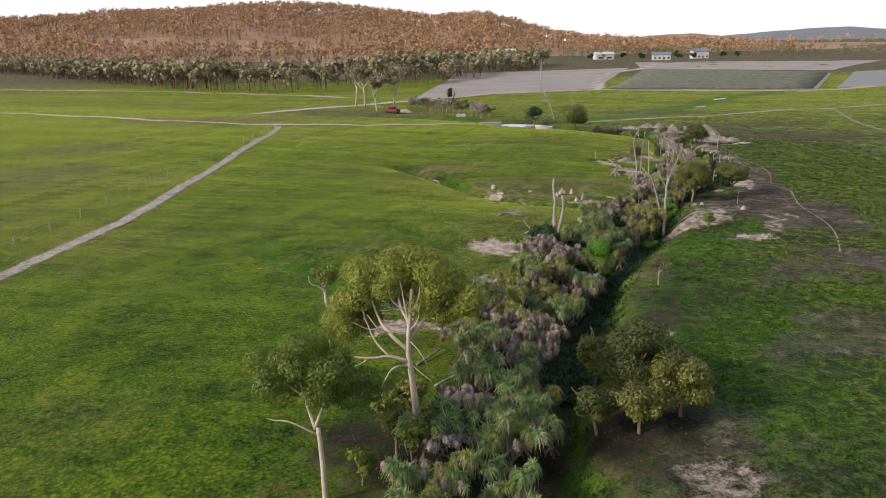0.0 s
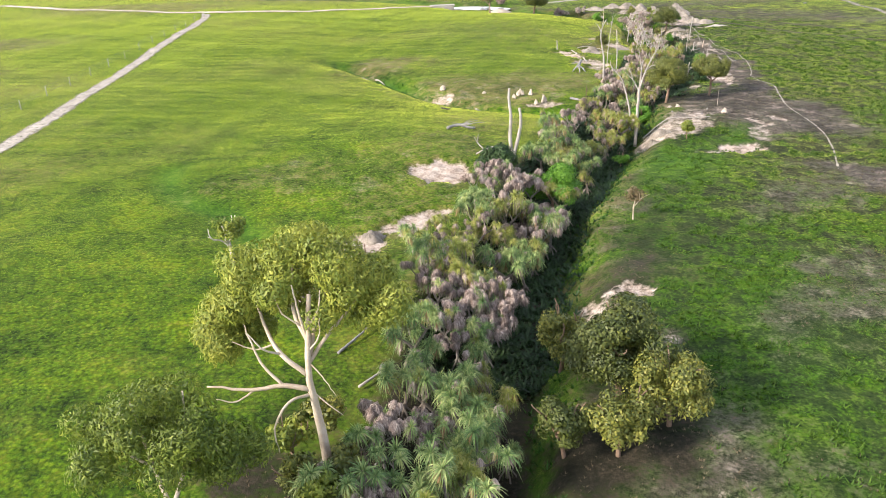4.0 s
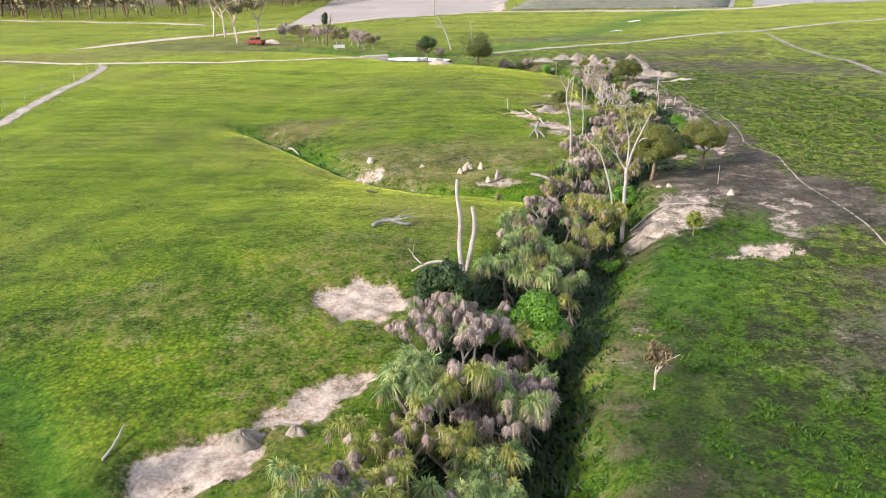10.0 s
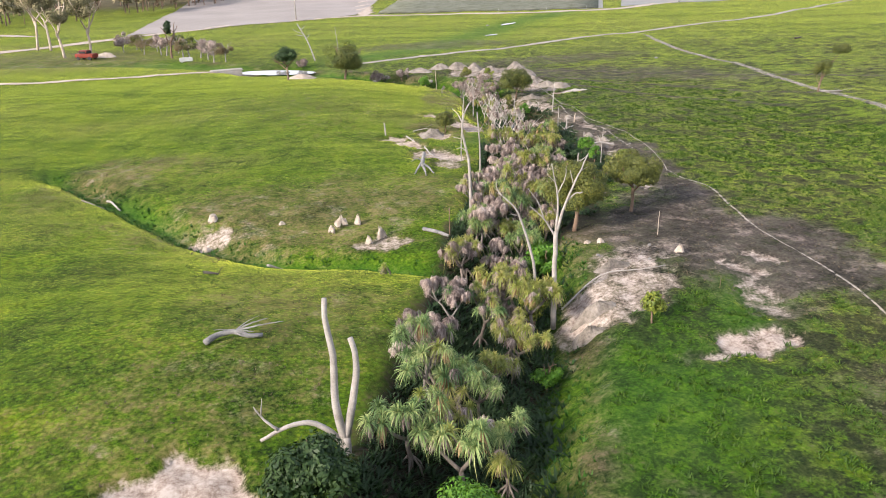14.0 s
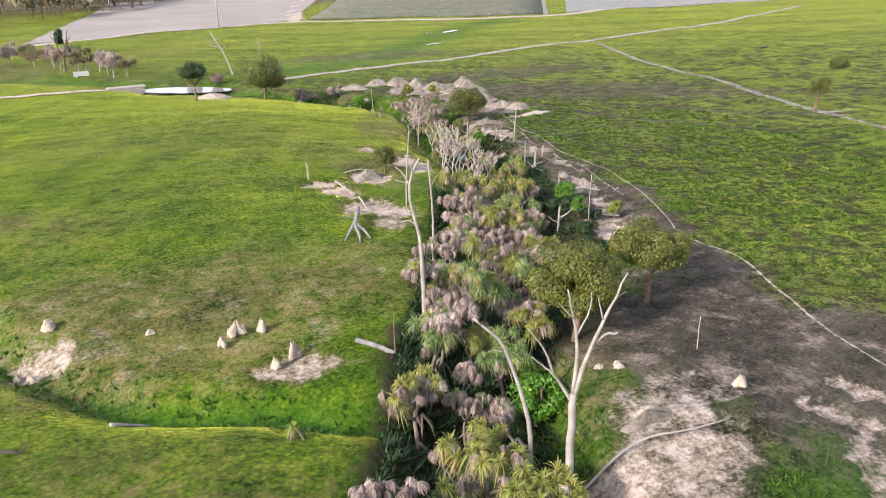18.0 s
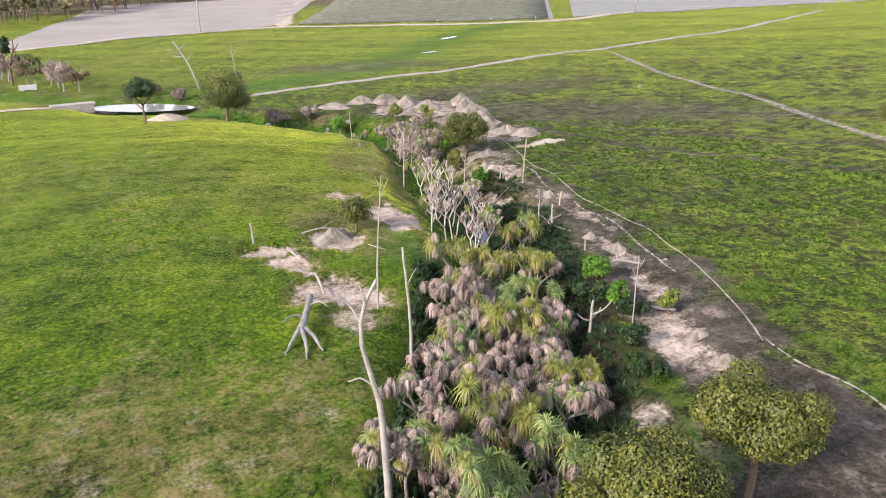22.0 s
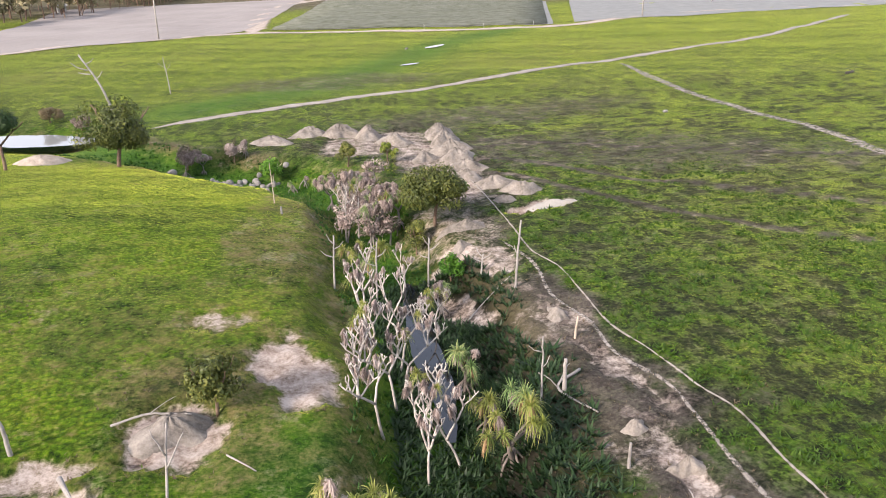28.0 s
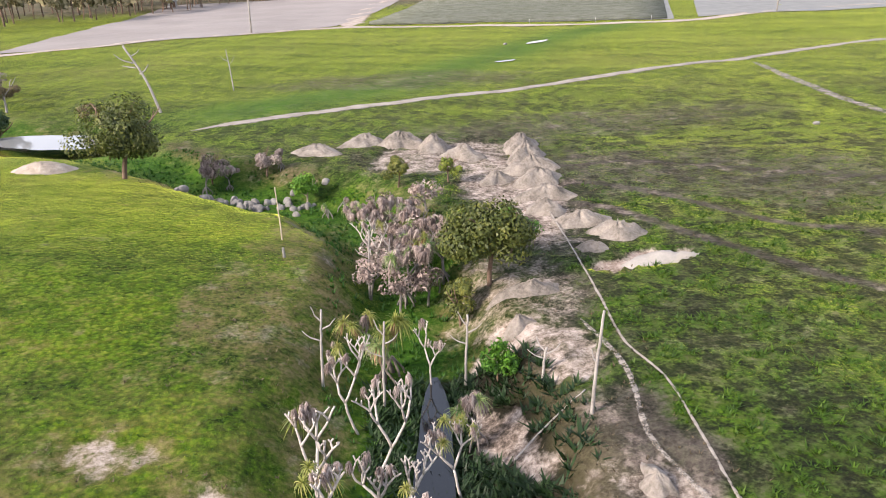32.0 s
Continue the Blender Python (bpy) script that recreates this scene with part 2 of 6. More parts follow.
# ---- shape of the land ----
CREEK = [(4, -40), (4, 10), (5, 24), (6, 32), (7.5, 41), (9.5, 50), (12, 58), (15, 66), (18.5, 74), (21.5, 81), (24, 88), (28, 97), (31.5, 106),
         (33.8, 113), (35.5, 120), (36.3, 127), (37, 134), (37.3, 142), (35.5, 149), (30.5, 154), (24, 160), (18, 168), (12, 174), (4, 181), (-8, 192), (-40, 205)]
SIDE = [(-30, 126), (-14, 119), (-6, 111), (-1, 103), (3, 96), (9, 89.5), (14, 87.5), (20, 84)]
SWALE = [(-17, 70), (-16, 65.4), (-14, 62.6), (-10.4, 59.7), (-7.2, 55), (-6.2, 52.8), (-4, 51.6), (-1.5, 51.5), (1.5, 50.5)]


def along(line, x, y):
    """Distance to a line, the share of the way along it, and on which side (right positive), for arrays."""
    best = np.full(np.shape(x), 1e9)
    s_at, side = np.zeros(np.shape(x)), np.zeros(np.shape(x))
    done = 0.0
    for (ax, ay), (bx, by) in zip(line, line[1:]):
        dx, dy = bx - ax, by - ay
        ln = math.hypot(dx, dy)
        t = np.clip(((x - ax) * dx + (y - ay) * dy) / ln**2, 0, 1)
        d = np.hypot(x - ax - t * dx, y - ay - t * dy)
        closer = d < best
        best = np.where(closer, d, best)
        s_at = np.where(closer, done + t * ln, s_at)
        side = np.where(closer, np.sign((x - ax) * dy - (y - ay) * dx), side)
        done += ln
    return best, s_at, side


def smooth(a, b, v):
    t = np.clip((v - a) / (b - a), 0, 1)
    return t * t * (3 - 2 * t)


def waves(x, y, size, seed=0.0):
    """Cheap uneven relief in -1..1."""
    k = 6.283 / size
    a = np.sin(k * (x + 0.3 * y) + 1.3 + seed) * np.cos(k * 0.83 * (y - 0.4 * x) + 0.4 * seed)
    b = np.sin(k * 1.9 * (x * 0.7 - y) + 2.1 * seed + 0.7) * np.cos(k * 1.7 * (x + y * 0.6) + seed)
    c = np.sin(k * 4.1 * (x + y * 0.2) + seed) * np.sin(k * 3.7 * (y - 0.3 * x) + 1.9)
    return 0.55 * a + 0.3 * b + 0.15 * c


def hump(x, y, cx, cy, rx, ry, turn=0.0):
    c, s = math.cos(radians(turn)), math.sin(radians(turn))
    u, v = (x - cx) * c + (y - cy) * s, -(x - cx) * s + (y - cy) * c
    return np.exp(-((u / rx) ** 2 + (v / ry) ** 2))


def land(x, y):
    """Height of the ground, for arrays or single values."""
    x, y = np.asarray(x, float), np.asarray(y, float)
    d, s, side = along(CREEK, x, y)
    z = 0.25 * waves(x, y, 46, 1.0) * smooth(0, 20, d) + 0.06 * waves(x, y, 7, 2.0)
    z = z + 1.2 * smooth(340, 430, y) + 0.1 * waves(x, y, 160, 4.0)
    z = z + 1.3 * hump(x, y, 16, 136, 15, 20) + 0.9 * hump(x, y, 2, 74, 13, 11) + 0.6 * hump(x, y, 28.0, 81, 4.5, 5)
    z = z - 0.5 * hump(x, y, 9, 93, 8, 5)
    z = z - 1.0 * np.minimum(1, 1.6 * hump(x, y, 13.2, 173.2, 5.5, 4.2, -25)) - 0.25 * hump(x, y, 13.2, 173.2, 8, 6, -25)
    sd, _, _ = along(SIDE, x, y)
    z = z - smooth(-14, -4, x) * (1.0 * np.exp(-((sd / 1.3) ** 2)) + 0.3 * np.exp(-((sd / 5) ** 2)))
    wd, _, _ = along(SWALE, x, y)
    z = z - 0.35 * np.exp(-((wd / 1.2) ** 2))
    half = 2.6 + 0.8 * np.sin(s * 0.23) + np.where(side > 0, 0.3, 1.2)
    cut = 1 - smooth(half * 0.35, half * 1.25 + 0.5, d + 0.35 * waves(x, y, 5, 3.0))
    fade = 1 - 0.75 * smooth(195, 225, s)
    return z - cut * 1.75 * fade - 0.35 * np.exp(-((d / 7) ** 2)) * fade


def zat(x, y):
    return float(land(x, y))


# ---- mesh helpers ----


def fast_mesh(name, V, F, mat=None, flat=True):
    """A mesh from arrays of corners and of quads or triangles."""
    V, F = np.asarray(V, np.float32), np.asarray(F, np.int32)
    me = bpy.data.meshes.new(name)
    k = F.shape[1]
    me.vertices.add(len(V))
    me.vertices.foreach_set("co", V.ravel())
    me.loops.add(F.size)
    me.loops.foreach_set("vertex_index", F.ravel())
    me.polygons.add(len(F))
    me.polygons.foreach_set("loop_start", np.arange(0, F.size, k, dtype=np.int32))
    me.polygons.foreach_set("loop_total", np.full(len(F), k, dtype=np.int32))
    if not flat:
        me.polygons.foreach_set("use_smooth", np.ones(len(F), bool))
    if mat:
        me.materials.append(mat)
    me.update(calc_edges=True)
    return me


def join(pieces):
    Vs, Fs, at = [], [], 0
    for V, F in pieces:
        Vs.append(np.asarray(V, float))
        Fs.append(np.asarray(F, int) + at)
        at += len(V)
    return np.concatenate(Vs), np.concatenate(Fs)


def under(name, mesh, parent, label="", m=None):
    ob = new(name, mesh)
    ob.parent = parent
    if m is not None:
        ob.matrix_basis = m
    if label:
        ob["label"] = label
    return ob


def part(name, bm, mat, parent, label=""):
    me = bpy.data.meshes.new(name)
    bm.to_mesh(me)
    bm.free()
    me.materials.append(mat)
    return under(name, me, parent, label)


def tube(points, radii, seg=7, cap=True):
    """A tapering limb through points."""
    P = np.array(points, float)
    n = len(P)
    T = np.gradient(P, axis=0)
    T /= np.linalg.norm(T, axis=1)[:, None] + 1e-9
    ref = np.array([0.31, 0.17, 0.93]) if abs(T[0, 2]) < 0.9 else np.array([0.9, 0.3, 0.1])
    A = np.cross(T, ref)
    A /= np.linalg.norm(A, axis=1)[:, None] + 1e-9
    B = np.cross(T, A)
    ang = np.arange(seg) * 2 * math.pi / seg
    R = np.asarray(radii, float)[:, None, None]
    ring = P[:, None] + R * (np.cos(ang)[None, :, None] * A[:, None] + np.sin(ang)[None, :, None] * B[:, None])
    V = ring.reshape(-1, 3)
    i, j = np.meshgrid(np.arange(n - 1), np.arange(seg), indexing="ij")
    a, b = i * seg + j, i * seg + (j + 1) % seg
    F = np.stack([a, b, b + seg, a + seg], -1).reshape(-1, 4)
    if cap:
        V = np.vstack([V, P[0], P[-1]])
        k, e = np.arange(seg), n * seg
        last = (n - 1) * seg
        F = np.vstack([F, np.stack([k, np.full(seg, e), np.full(seg, e), (k + 1) % seg], -1)[:, [0, 1, 1, 3]],
                       np.stack([last + k, last + (k + 1) % seg, np.full(seg, e + 1), np.full(seg, e + 1)], -1)])
    return V, F


def tris(F):
    """Quads, some of which repeat a corner, as clean triangles."""
    F = np.asarray(F)
    T = np.vstack([F[:, [0, 1, 2]], F[:, [0, 2, 3]]])
    return T[(T[:, 0] != T[:, 1]) & (T[:, 1] != T[:, 2]) & (T[:, 0] != T[:, 2])]


def wood(name, pieces, mat):
    V, F = join(pieces)
    return fast_mesh(name, V, tris(F), mat, flat=False)


def bend(rng, start, way, length, r0, r1, n=6, wander=0.15, lift=0.0):
    """Points and radii of an uneven limb."""
    p, d = np.array(start, float), np.array(way, float)
    d /= np.linalg.norm(d)
    pts = [p.copy()]
    for _ in range(n):
        d = d + rng.normal(0, wander, 3) + (0, 0, lift)
        d /= np.linalg.norm(d)
        p = p + d * length / n
        pts.append(p.copy())
    return pts, np.linspace(r0, r1, n + 1), d


def leaves(rng, centres, spread, count, size, droop=0.5, slim=0.32, squash=0.7):
    """Small folded leaves strewn round centres: four corners, two triangles each."""
    centres = np.asarray(centres, float)
    n = len(centres) * count
    c = np.repeat(centres, count, 0)
    off = rng.normal(0, 1, (n, 3))
    off /= np.linalg.norm(off, axis=1)[:, None]
    off *= (rng.random((n, 1)) ** 0.2) * np.repeat(np.asarray(spread, float) * np.ones(len(centres)), count)[:, None]
    off[:, 2] *= squash
    c = c + off
    face = off / (np.linalg.norm(off, axis=1)[:, None] + 1e-9) + rng.normal(0, 0.28, (n, 3)) + (0, 0, 0.25)
    d = np.cross(face, rng.normal(0, 1, (n, 3)))
    d[:, 2] -= droop * np.linalg.norm(d, axis=1)
    d /= np.linalg.norm(d, axis=1)[:, None]
    w = np.cross(d, face)
    w /= np.linalg.norm(w, axis=1)[:, None] + 1e-9
    L = size * rng.uniform(0.6, 1.35, (n, 1))
    up = np.cross(d, w)
    mid = c + d * L * 0.5
    V = np.stack([c, mid + w * L * slim * 0.5 + up * L * 0.06, c + d * L, mid - w * L * slim * 0.5 + up * L * 0.06], 1).reshape(-1, 3)
    k = np.arange(n)[:, None] * 4
    return V, np.hstack([k, k + 1, k + 2, k + 3])


# ---- ground ----
BLOBS = [  # bare patches: x, y, two half sizes, turn, strength of sand
    (4.6, 66.2, 2.5, 2.3, 0, 1.0), (-1.2, 53.8, 2.6, 1.6, 20, 1.0), (2.6, 57.3, 2.6, 1.2, 40, 0.8), (0.3, 48.2, 1.8, 1.2, 0, 0.6),
    (29.0, 71.0, 2.0, 1.3, 0, 0.75), (25.2, 77.5, 4.6, 2.4, 25, 0.6), (28.5, 81.5, 3.5, 1.6, 0, 0.42), (32.0, 75.0, 2.6, 1.2, 70, 0.5),
    (29.6, 119.8, 1.5, 2.9, 8, 0.85), (25.3, 116.6, 1.8, 1.9, 0, 0.9), (21.3, 115.6, 1.9, 0.8, 0, 0.7), (23.2, 109.8, 2.3, 1.3, 40, 0.7),
    (24.0, 106.0, 1.5, 1.5, 0, 0.5), (4.6, 95.6, 1.8, 1.2, 0, 0.6), (15.6, 90.2, 2.0, 1.2, 0, 0.6), (27.3, 124.4, 1.4, 0.9, 0, 0.5),
    (45.0, 148.0, 3.2, 11.0, -6, 0.6), (42.5, 158.0, 6.0, 4.5, 30, 0.55), (41.0, 134.0, 3.0, 4.5, 0, 0.42), (47.3, 135.3, 2.6, 0.9, 5, 1.0),
    (40.2, 120.5, 1.4, 2.0, 0, 0.3), (39.0, 111.0, 1.6, 1.3, 0, 0.4), (37.0, 101.0, 1.4, 2.4, 20, 0.42), (14.5, 170.5, 3.5, 2.0, 20, 0.5),
    (6.0, 176.5, 5.0, 1.6, 15, 0.6), (36.6, 96.5, 0.8, 3.0, -12, 0.6), (22.3, 113.4, 1.9, 0.9, -55, 0.8), (24.3, 108.8, 2.6, 1.5, -40, 0.75),
    (38.6, 104.5, 0.7, 2.4, -15, 0.55), (39.8, 109.4, 0.6, 2.6, -12, 0.6), (41.2, 115.6, 0.5, 3.2, 6, 0.5), (38.6, 125.5, 0.9, 2.6, 10, 0.6), (41.4, 128.4, 1.2, 2.2, 0, 0.6), (39.8, 130.6, 1.6, 1.0, 30, 0.7),
    (33.2, 78.4, 0.8, 2.0, 30, 0.6), (27.0, 70.6, 1.8, 0.6, 10, 0.5), (18.0, 62.0, 1.0, 0.5, 0, 0.4), (14.6, 47.2, 1.5, 0.7, 0, 0.7), (13.6, 29.6, 2.4, 2.0, 0, 0.45), (10.4, 26.0, 2.2, 1.2, 0, 0.4),
    (-2.9, 47.8, 2.1, 1.6, 0, 0.7), (12.2, 46.0, 1.2, 1.2, 0, 0.65), (15.1, 42.1, 1.0, 0.6, 0, 0.45), (3.4, 58.2, 2.2, 0.9, 35, 0.8), (23.4, 77.3, 0.9, 2.2, -20, 0.85), (27.5, 80.6, 2.4, 1.4, 20, 0.6), (36.2, 99.2, 1.1, 2.4, -20, 0.7), (32.3, 94.9, 0.8, 1.2, 0, 0.5), (41.4, 120.6, 1.1, 1.5, 0, 0.5), (35.2, 79.8, 0.9, 1.4, 20, 0.6)]
DUSTY = [  # thin dry grass on dark soil: x, y, half sizes, turn
    (35.5, 81, 6, 7.5, 30), (13, 31, 4.5, 8, -10), (32.6, 85, 6.5, 6, 0), (39.8, 118, 2.8, 12, 0), (38.4, 104, 2.8, 8, -10), (37.5, 94, 2.2, 6, 0), (10, 94, 9, 4, 0),
    (14, 50, 4, 2.5, 30), (16, 60, 4, 1.5, 20), (60, 147, 24, 7, -25), (27, 118, 4, 5, 0), (3, 50, 4, 3, 0), (4, 64, 5, 4, 0), (-2, 30, 4, 5, 0),
    (-3, 112, 7, 4, 30), (9, 80, 6, 3, 0), (34, 143, 3.5, 6, 0), (56, 165, 22, 6, 10), (45, 196, 18, 7, 0), (-62, 110, 10, 14, 8), (-50, 82, 7, 5, 0), (-70, 140, 14, 8, 20),
    (-60, 190, 30, 10, 0), (-30, 205, 30, 18, 0), (5, 72, 7, 4, 20), (12, 98, 13, 6, 0), (2, 61, 6, 4, 0), (-8, 66, 7, 3, 20), (31, 132, 3, 6, 10), (30, 60, 6, 3, 30), (26, 46, 7, 3, 40), (40, 62, 8, 3, -20)]


def axis(fine_a, fine_b, step, mid_a, mid_b, mid_step, far):
    inner = list(np.arange(fine_a, fine_b + 1e-6, step))
    left = list(np.arange(mid_a, fine_a - 0.01, mid_step))
    right = list(np.arange(fine_b + mid_step, mid_b + 0.01, mid_step))
    out, v, st = [], mid_b, mid_step
    while v < far:
        st *= 1.22
        v += st
        out.append(v)
    low, v, st = [], mid_a, mid_step
    while v > -far:
        st *= 1.22
        v -= st
        low.append(v)
    return np.array(low[::-1] + left + inner + right + out)


TRAILS = [[(46, 149), (50.2, 147.6), (53, 144), (55.7, 138.6), (59.4, 135.6), (62.5, 132.5), (66.4, 128.8), (78, 121)], [(46.5, 146), (48.8, 143), (50.9, 137.3), (53.3, 132.3), (55.7, 128.8), (58.4, 125.1), (66, 117)],
          [(47, 152), (54, 152), (62, 147), (74, 140), (90, 130)]]
WET = [(28, 180), (45, 193), (58, 212), (72, 232), (84, 248), (100, 262)]


def cover(x, y):
    """Shares of sand, dry soil, lush growth and tussocks on the ground, how far it is washed out, and its litter with
    painted shade.
    """
    cd, cs, cside = along(CREEK, x, y)
    sand, dust, drop = np.zeros(x.shape), np.zeros(x.shape), np.zeros(x.shape)
    wx, wy = x + 0.6 * waves(x, y, 3.1, 5.0) + 0.25 * waves(x, y, 1.1, 3.0), y + 0.6 * waves(x, y, 2.7, 8.0) + 0.25 * waves(x, y, 0.9, 6.0)
    for bx, by, rx, ry, turn, amount in BLOBS:
        h = hump(wx, wy, bx, by, rx, ry, turn)
        sand = np.maximum(sand, amount * smooth(0.25, 0.6, h))
        dust = np.maximum(dust, 0.55 * smooth(0.0, 0.55, h))
        drop = np.maximum(drop, amount * smooth(0.30, 0.42, h) * (0.30 + 0.16 * waves(x, y, 1.9, 4.0)))
    wx, wy = x + 2.5 * waves(x, y, 9, 5.0), y + 2.5 * waves(x, y, 11, 8.0)
    for bx, by, rx, ry, turn in DUSTY:
        dust = np.maximum(dust, (1.0 if bx > 32.5 and by < 130 else 0.5 if by > 88 or bx > 9 else 0.3) * smooth(0.0, 0.9, hump(wx, wy, bx, by, 1.15 * rx, 1.15 * ry, turn)))
    bank = np.exp(-(((cd - 3.4) / 1.5) ** 2)) * (0.45 + 0.5 * waves(x, y, 13, 2.0)) * (cs > 60) * (cs < 250)
    dust = np.maximum.reduce([dust, bank, 0.9 * smooth(330, 420, y), 0.24 * hump(x, y, 14, 130, 15, 24), 0.2 * smooth(4, 10, cd * cside) * smooth(95, 130, y), 0.15 * smooth(140, 190, y) * (1 - np.exp(-((along(WET, x, y)[0] / 7) ** 2))), 0.7 * smooth(120, 320, np.abs(x - 20)) * smooth(250, 330, y)])
    for line_ in TRAILS:
        dust = np.maximum(dust, 0.85 * np.exp(-((along(line_, x, y)[0] / 0.5) ** 2)))
    lush = np.maximum.reduce([smooth(-13, -4, x) * np.exp(-((along(SIDE, x, y)[0] / 1.2) ** 2)), 0.8 * np.exp(-((along(SWALE, x, y)[0] / 1.2) ** 2)), np.exp(-((cd / 3.2) ** 2)),
                              1.0 * np.exp(-((along(WET, x, y)[0] / 6) ** 2)), 0.95 * hump(x, y, 31.5, 75.5, 1.6, 6, -35), 0.35 * hump(x, y, 14.5, 50, 5, 17, -20), 0.3 * hump(x, y, 20, 40, 5, 14, -10), 0.75 * hump(x, y, 22.5, 68, 4, 6, -30),
                              0.9 * hump(x, y, 29.5, 113.5, 3.2, 3), 0.9 * hump(x, y, 20, 161, 9, 3, -35)])
    clump = smooth(1.5, 6, cd * cside) * (1 - 0.6 * smooth(150, 220, y))
    # Leaf litter, with the shade under and beside the trees put into its mask.
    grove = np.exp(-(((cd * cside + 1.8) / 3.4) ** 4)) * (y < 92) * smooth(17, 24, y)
    litter_shade = np.maximum.reduce([grove * (1 - sand), 0.9 * hump(wx, wy, -0.5, 31, 3.2, 5), 0.85 * hump(wx, wy, 10.8, 33.5, 2.6, 5), 0.95 * np.exp(-(((cd * cside - 0.6) / 4.6) ** 4)) * smooth(84, 90, y) * (1 - smooth(108, 113, y)) * (1 - sand), 0.8 * np.exp(-(((cd * cside - 2.0) / 1.9) ** 2)) * (y > 96) * (y < 130), 0.8 * np.exp(-((cd / 1.6) ** 2)) * (y < 84) * smooth(17, 24, y), 0.5 * hump(wx, wy, 15.0, 49, 3.6, 14, -22)])
    lush = lush * (1 - litter_shade)
    return sand, dust, lush, clump, drop, litter_shade


def swards(x, y):
    """Where the grass stands in thick green clumps, about -1 to 1."""
    shape = np.shape(x)
    out = [noise.noise((u * 0.75, v * 0.75, 1.0)) + 0.7 * noise.noise((u * 1.9, v * 1.9, 4.0)) + 0.45 * noise.noise((u * 0.16, v * 0.16, 9.0)) for u, v in zip(np.ravel(x), np.ravel(y))]
    return np.reshape(out, shape)



gx, gy = axis(-9, 58, 0.33, -70, 120, 1.2, 4200), axis(22, 162, 0.33, -10, 330, 1.2, 4200)
GX, GY = np.meshgrid(gx, gy, indexing="ij")
sand, dust, lush, clump, drop, litter_shade = cover(GX, GY)
GZ = land(GX, GY) - drop + 0.035 * waves(GX, GY, 1.3, 7.0) * clump
g_i, g_j = np.meshgrid(np.arange(len(gx) - 1), np.arange(len(gy) - 1), indexing="ij")
ka = g_i * len(gy) + g_j
me = fast_mesh("ground", np.stack([GX, GY, GZ], -1).reshape(-1, 3), np.stack([ka, ka + len(gy), ka + len(gy) + 1, ka + 1], -1).reshape(-1, 4), None, flat=False)
for key, arr in (("sand", sand), ("dust", dust), ("lush", lush), ("clump", clump), ("litter_shade", litter_shade), ("sward", swards(GX, GY))):
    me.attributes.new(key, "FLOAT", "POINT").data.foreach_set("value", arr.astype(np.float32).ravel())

GROUND, nt, b = material("pasture", 0.95, 0.15)
pos = place(nt)


def attr(nt, key):
    n = nt.nodes.new("ShaderNodeAttribute")
    n.attribute_name = key
    return n.outputs["Fac"]


n_big, n_mid, n_small, n_fine = tex_noise(nt, 0.035, 3, pos), tex_noise(nt, 0.22, 5, pos), tex_noise(nt, 1.3, 5, pos, 0.65), tex_noise(nt, 6.0, 5, pos, 0.75)
shade = calc(nt, "ADD", calc(nt, "MULTIPLY", n_mid, 0.28), calc(nt, "ADD", calc(nt, "MULTIPLY", n_small, 0.3), calc(nt, "MULTIPLY", n_fine, 0.42)))
grass = ramp(nt, shade, ((0.40, (0.008, 0.021, 0.001)), (0.465, (0.041, 0.088, 0.002)), (0.525, (0.086, 0.150, 0.003)), (0.60, (0.172, 0.214, 0.006))))
dryness = span(nt, n_big, 0.48, 0.68)
tuft = nt.nodes.new("ShaderNodeTexVoronoi")
tuft.inputs["Scale"].default_value, tuft.inputs["Randomness"].default_value = 4.2, 1.0
nt.links.new(pos, tuft.inputs["Vector"])
gaps = ramp(nt, calc(nt, "ADD", tuft.outputs["Distance"], calc(nt, "MULTIPLY", n_small, 0.5)), ((0.50, (1, 1, 1)), (0.95, (0.55, 0.52, 0.5))))
grass = mix(nt, 1.0, grass, gaps, "MULTIPLY")
grass = mix(nt, calc(nt, "MULTIPLY", dryness, span(nt, n_small, 0.35, 0.75)), grass, (0.145, 0.115, 0.045))
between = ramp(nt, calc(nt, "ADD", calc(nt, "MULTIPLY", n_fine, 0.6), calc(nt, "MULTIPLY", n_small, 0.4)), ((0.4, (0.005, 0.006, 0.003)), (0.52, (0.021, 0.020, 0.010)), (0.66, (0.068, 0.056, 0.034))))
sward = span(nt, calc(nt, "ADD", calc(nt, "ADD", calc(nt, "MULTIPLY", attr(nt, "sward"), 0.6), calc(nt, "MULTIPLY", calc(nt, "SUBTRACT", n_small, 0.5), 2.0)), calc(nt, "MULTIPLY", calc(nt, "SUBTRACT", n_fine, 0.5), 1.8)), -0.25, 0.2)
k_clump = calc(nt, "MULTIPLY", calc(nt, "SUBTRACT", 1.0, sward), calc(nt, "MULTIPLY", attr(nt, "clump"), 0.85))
thick = mix(nt, calc(nt, "MULTIPLY", attr(nt, "clump"), 0.8), grass, mix(nt, 1.0, grass, (0.5, 0.76, 0.5), "MULTIPLY"))
wet = ramp(nt, shade, ((0.38, (0.007, 0.025, 0.002)), (0.50, (0.030, 0.088, 0.004)), (0.62, (0.075, 0.155, 0.008))))
soil = ramp(nt, shade, ((0.39, (0.015, 0.012, 0.010)), (0.5, (0.056, 0.045, 0.039)), (0.62, (0.118, 0.098, 0.086))))
thatch = ramp(nt, shade, ((0.39, (0.030, 0.026, 0.009)), (0.5, (0.112, 0.090, 0.036)), (0.62, (0.205, 0.160, 0.082))))
soil = mix(nt, calc(nt, "MULTIPLY", attr(nt, "clump"), 1.0, True), thatch, soil)
n_patch = tex_noise(nt, 0.5, 6, pos, 0.72)
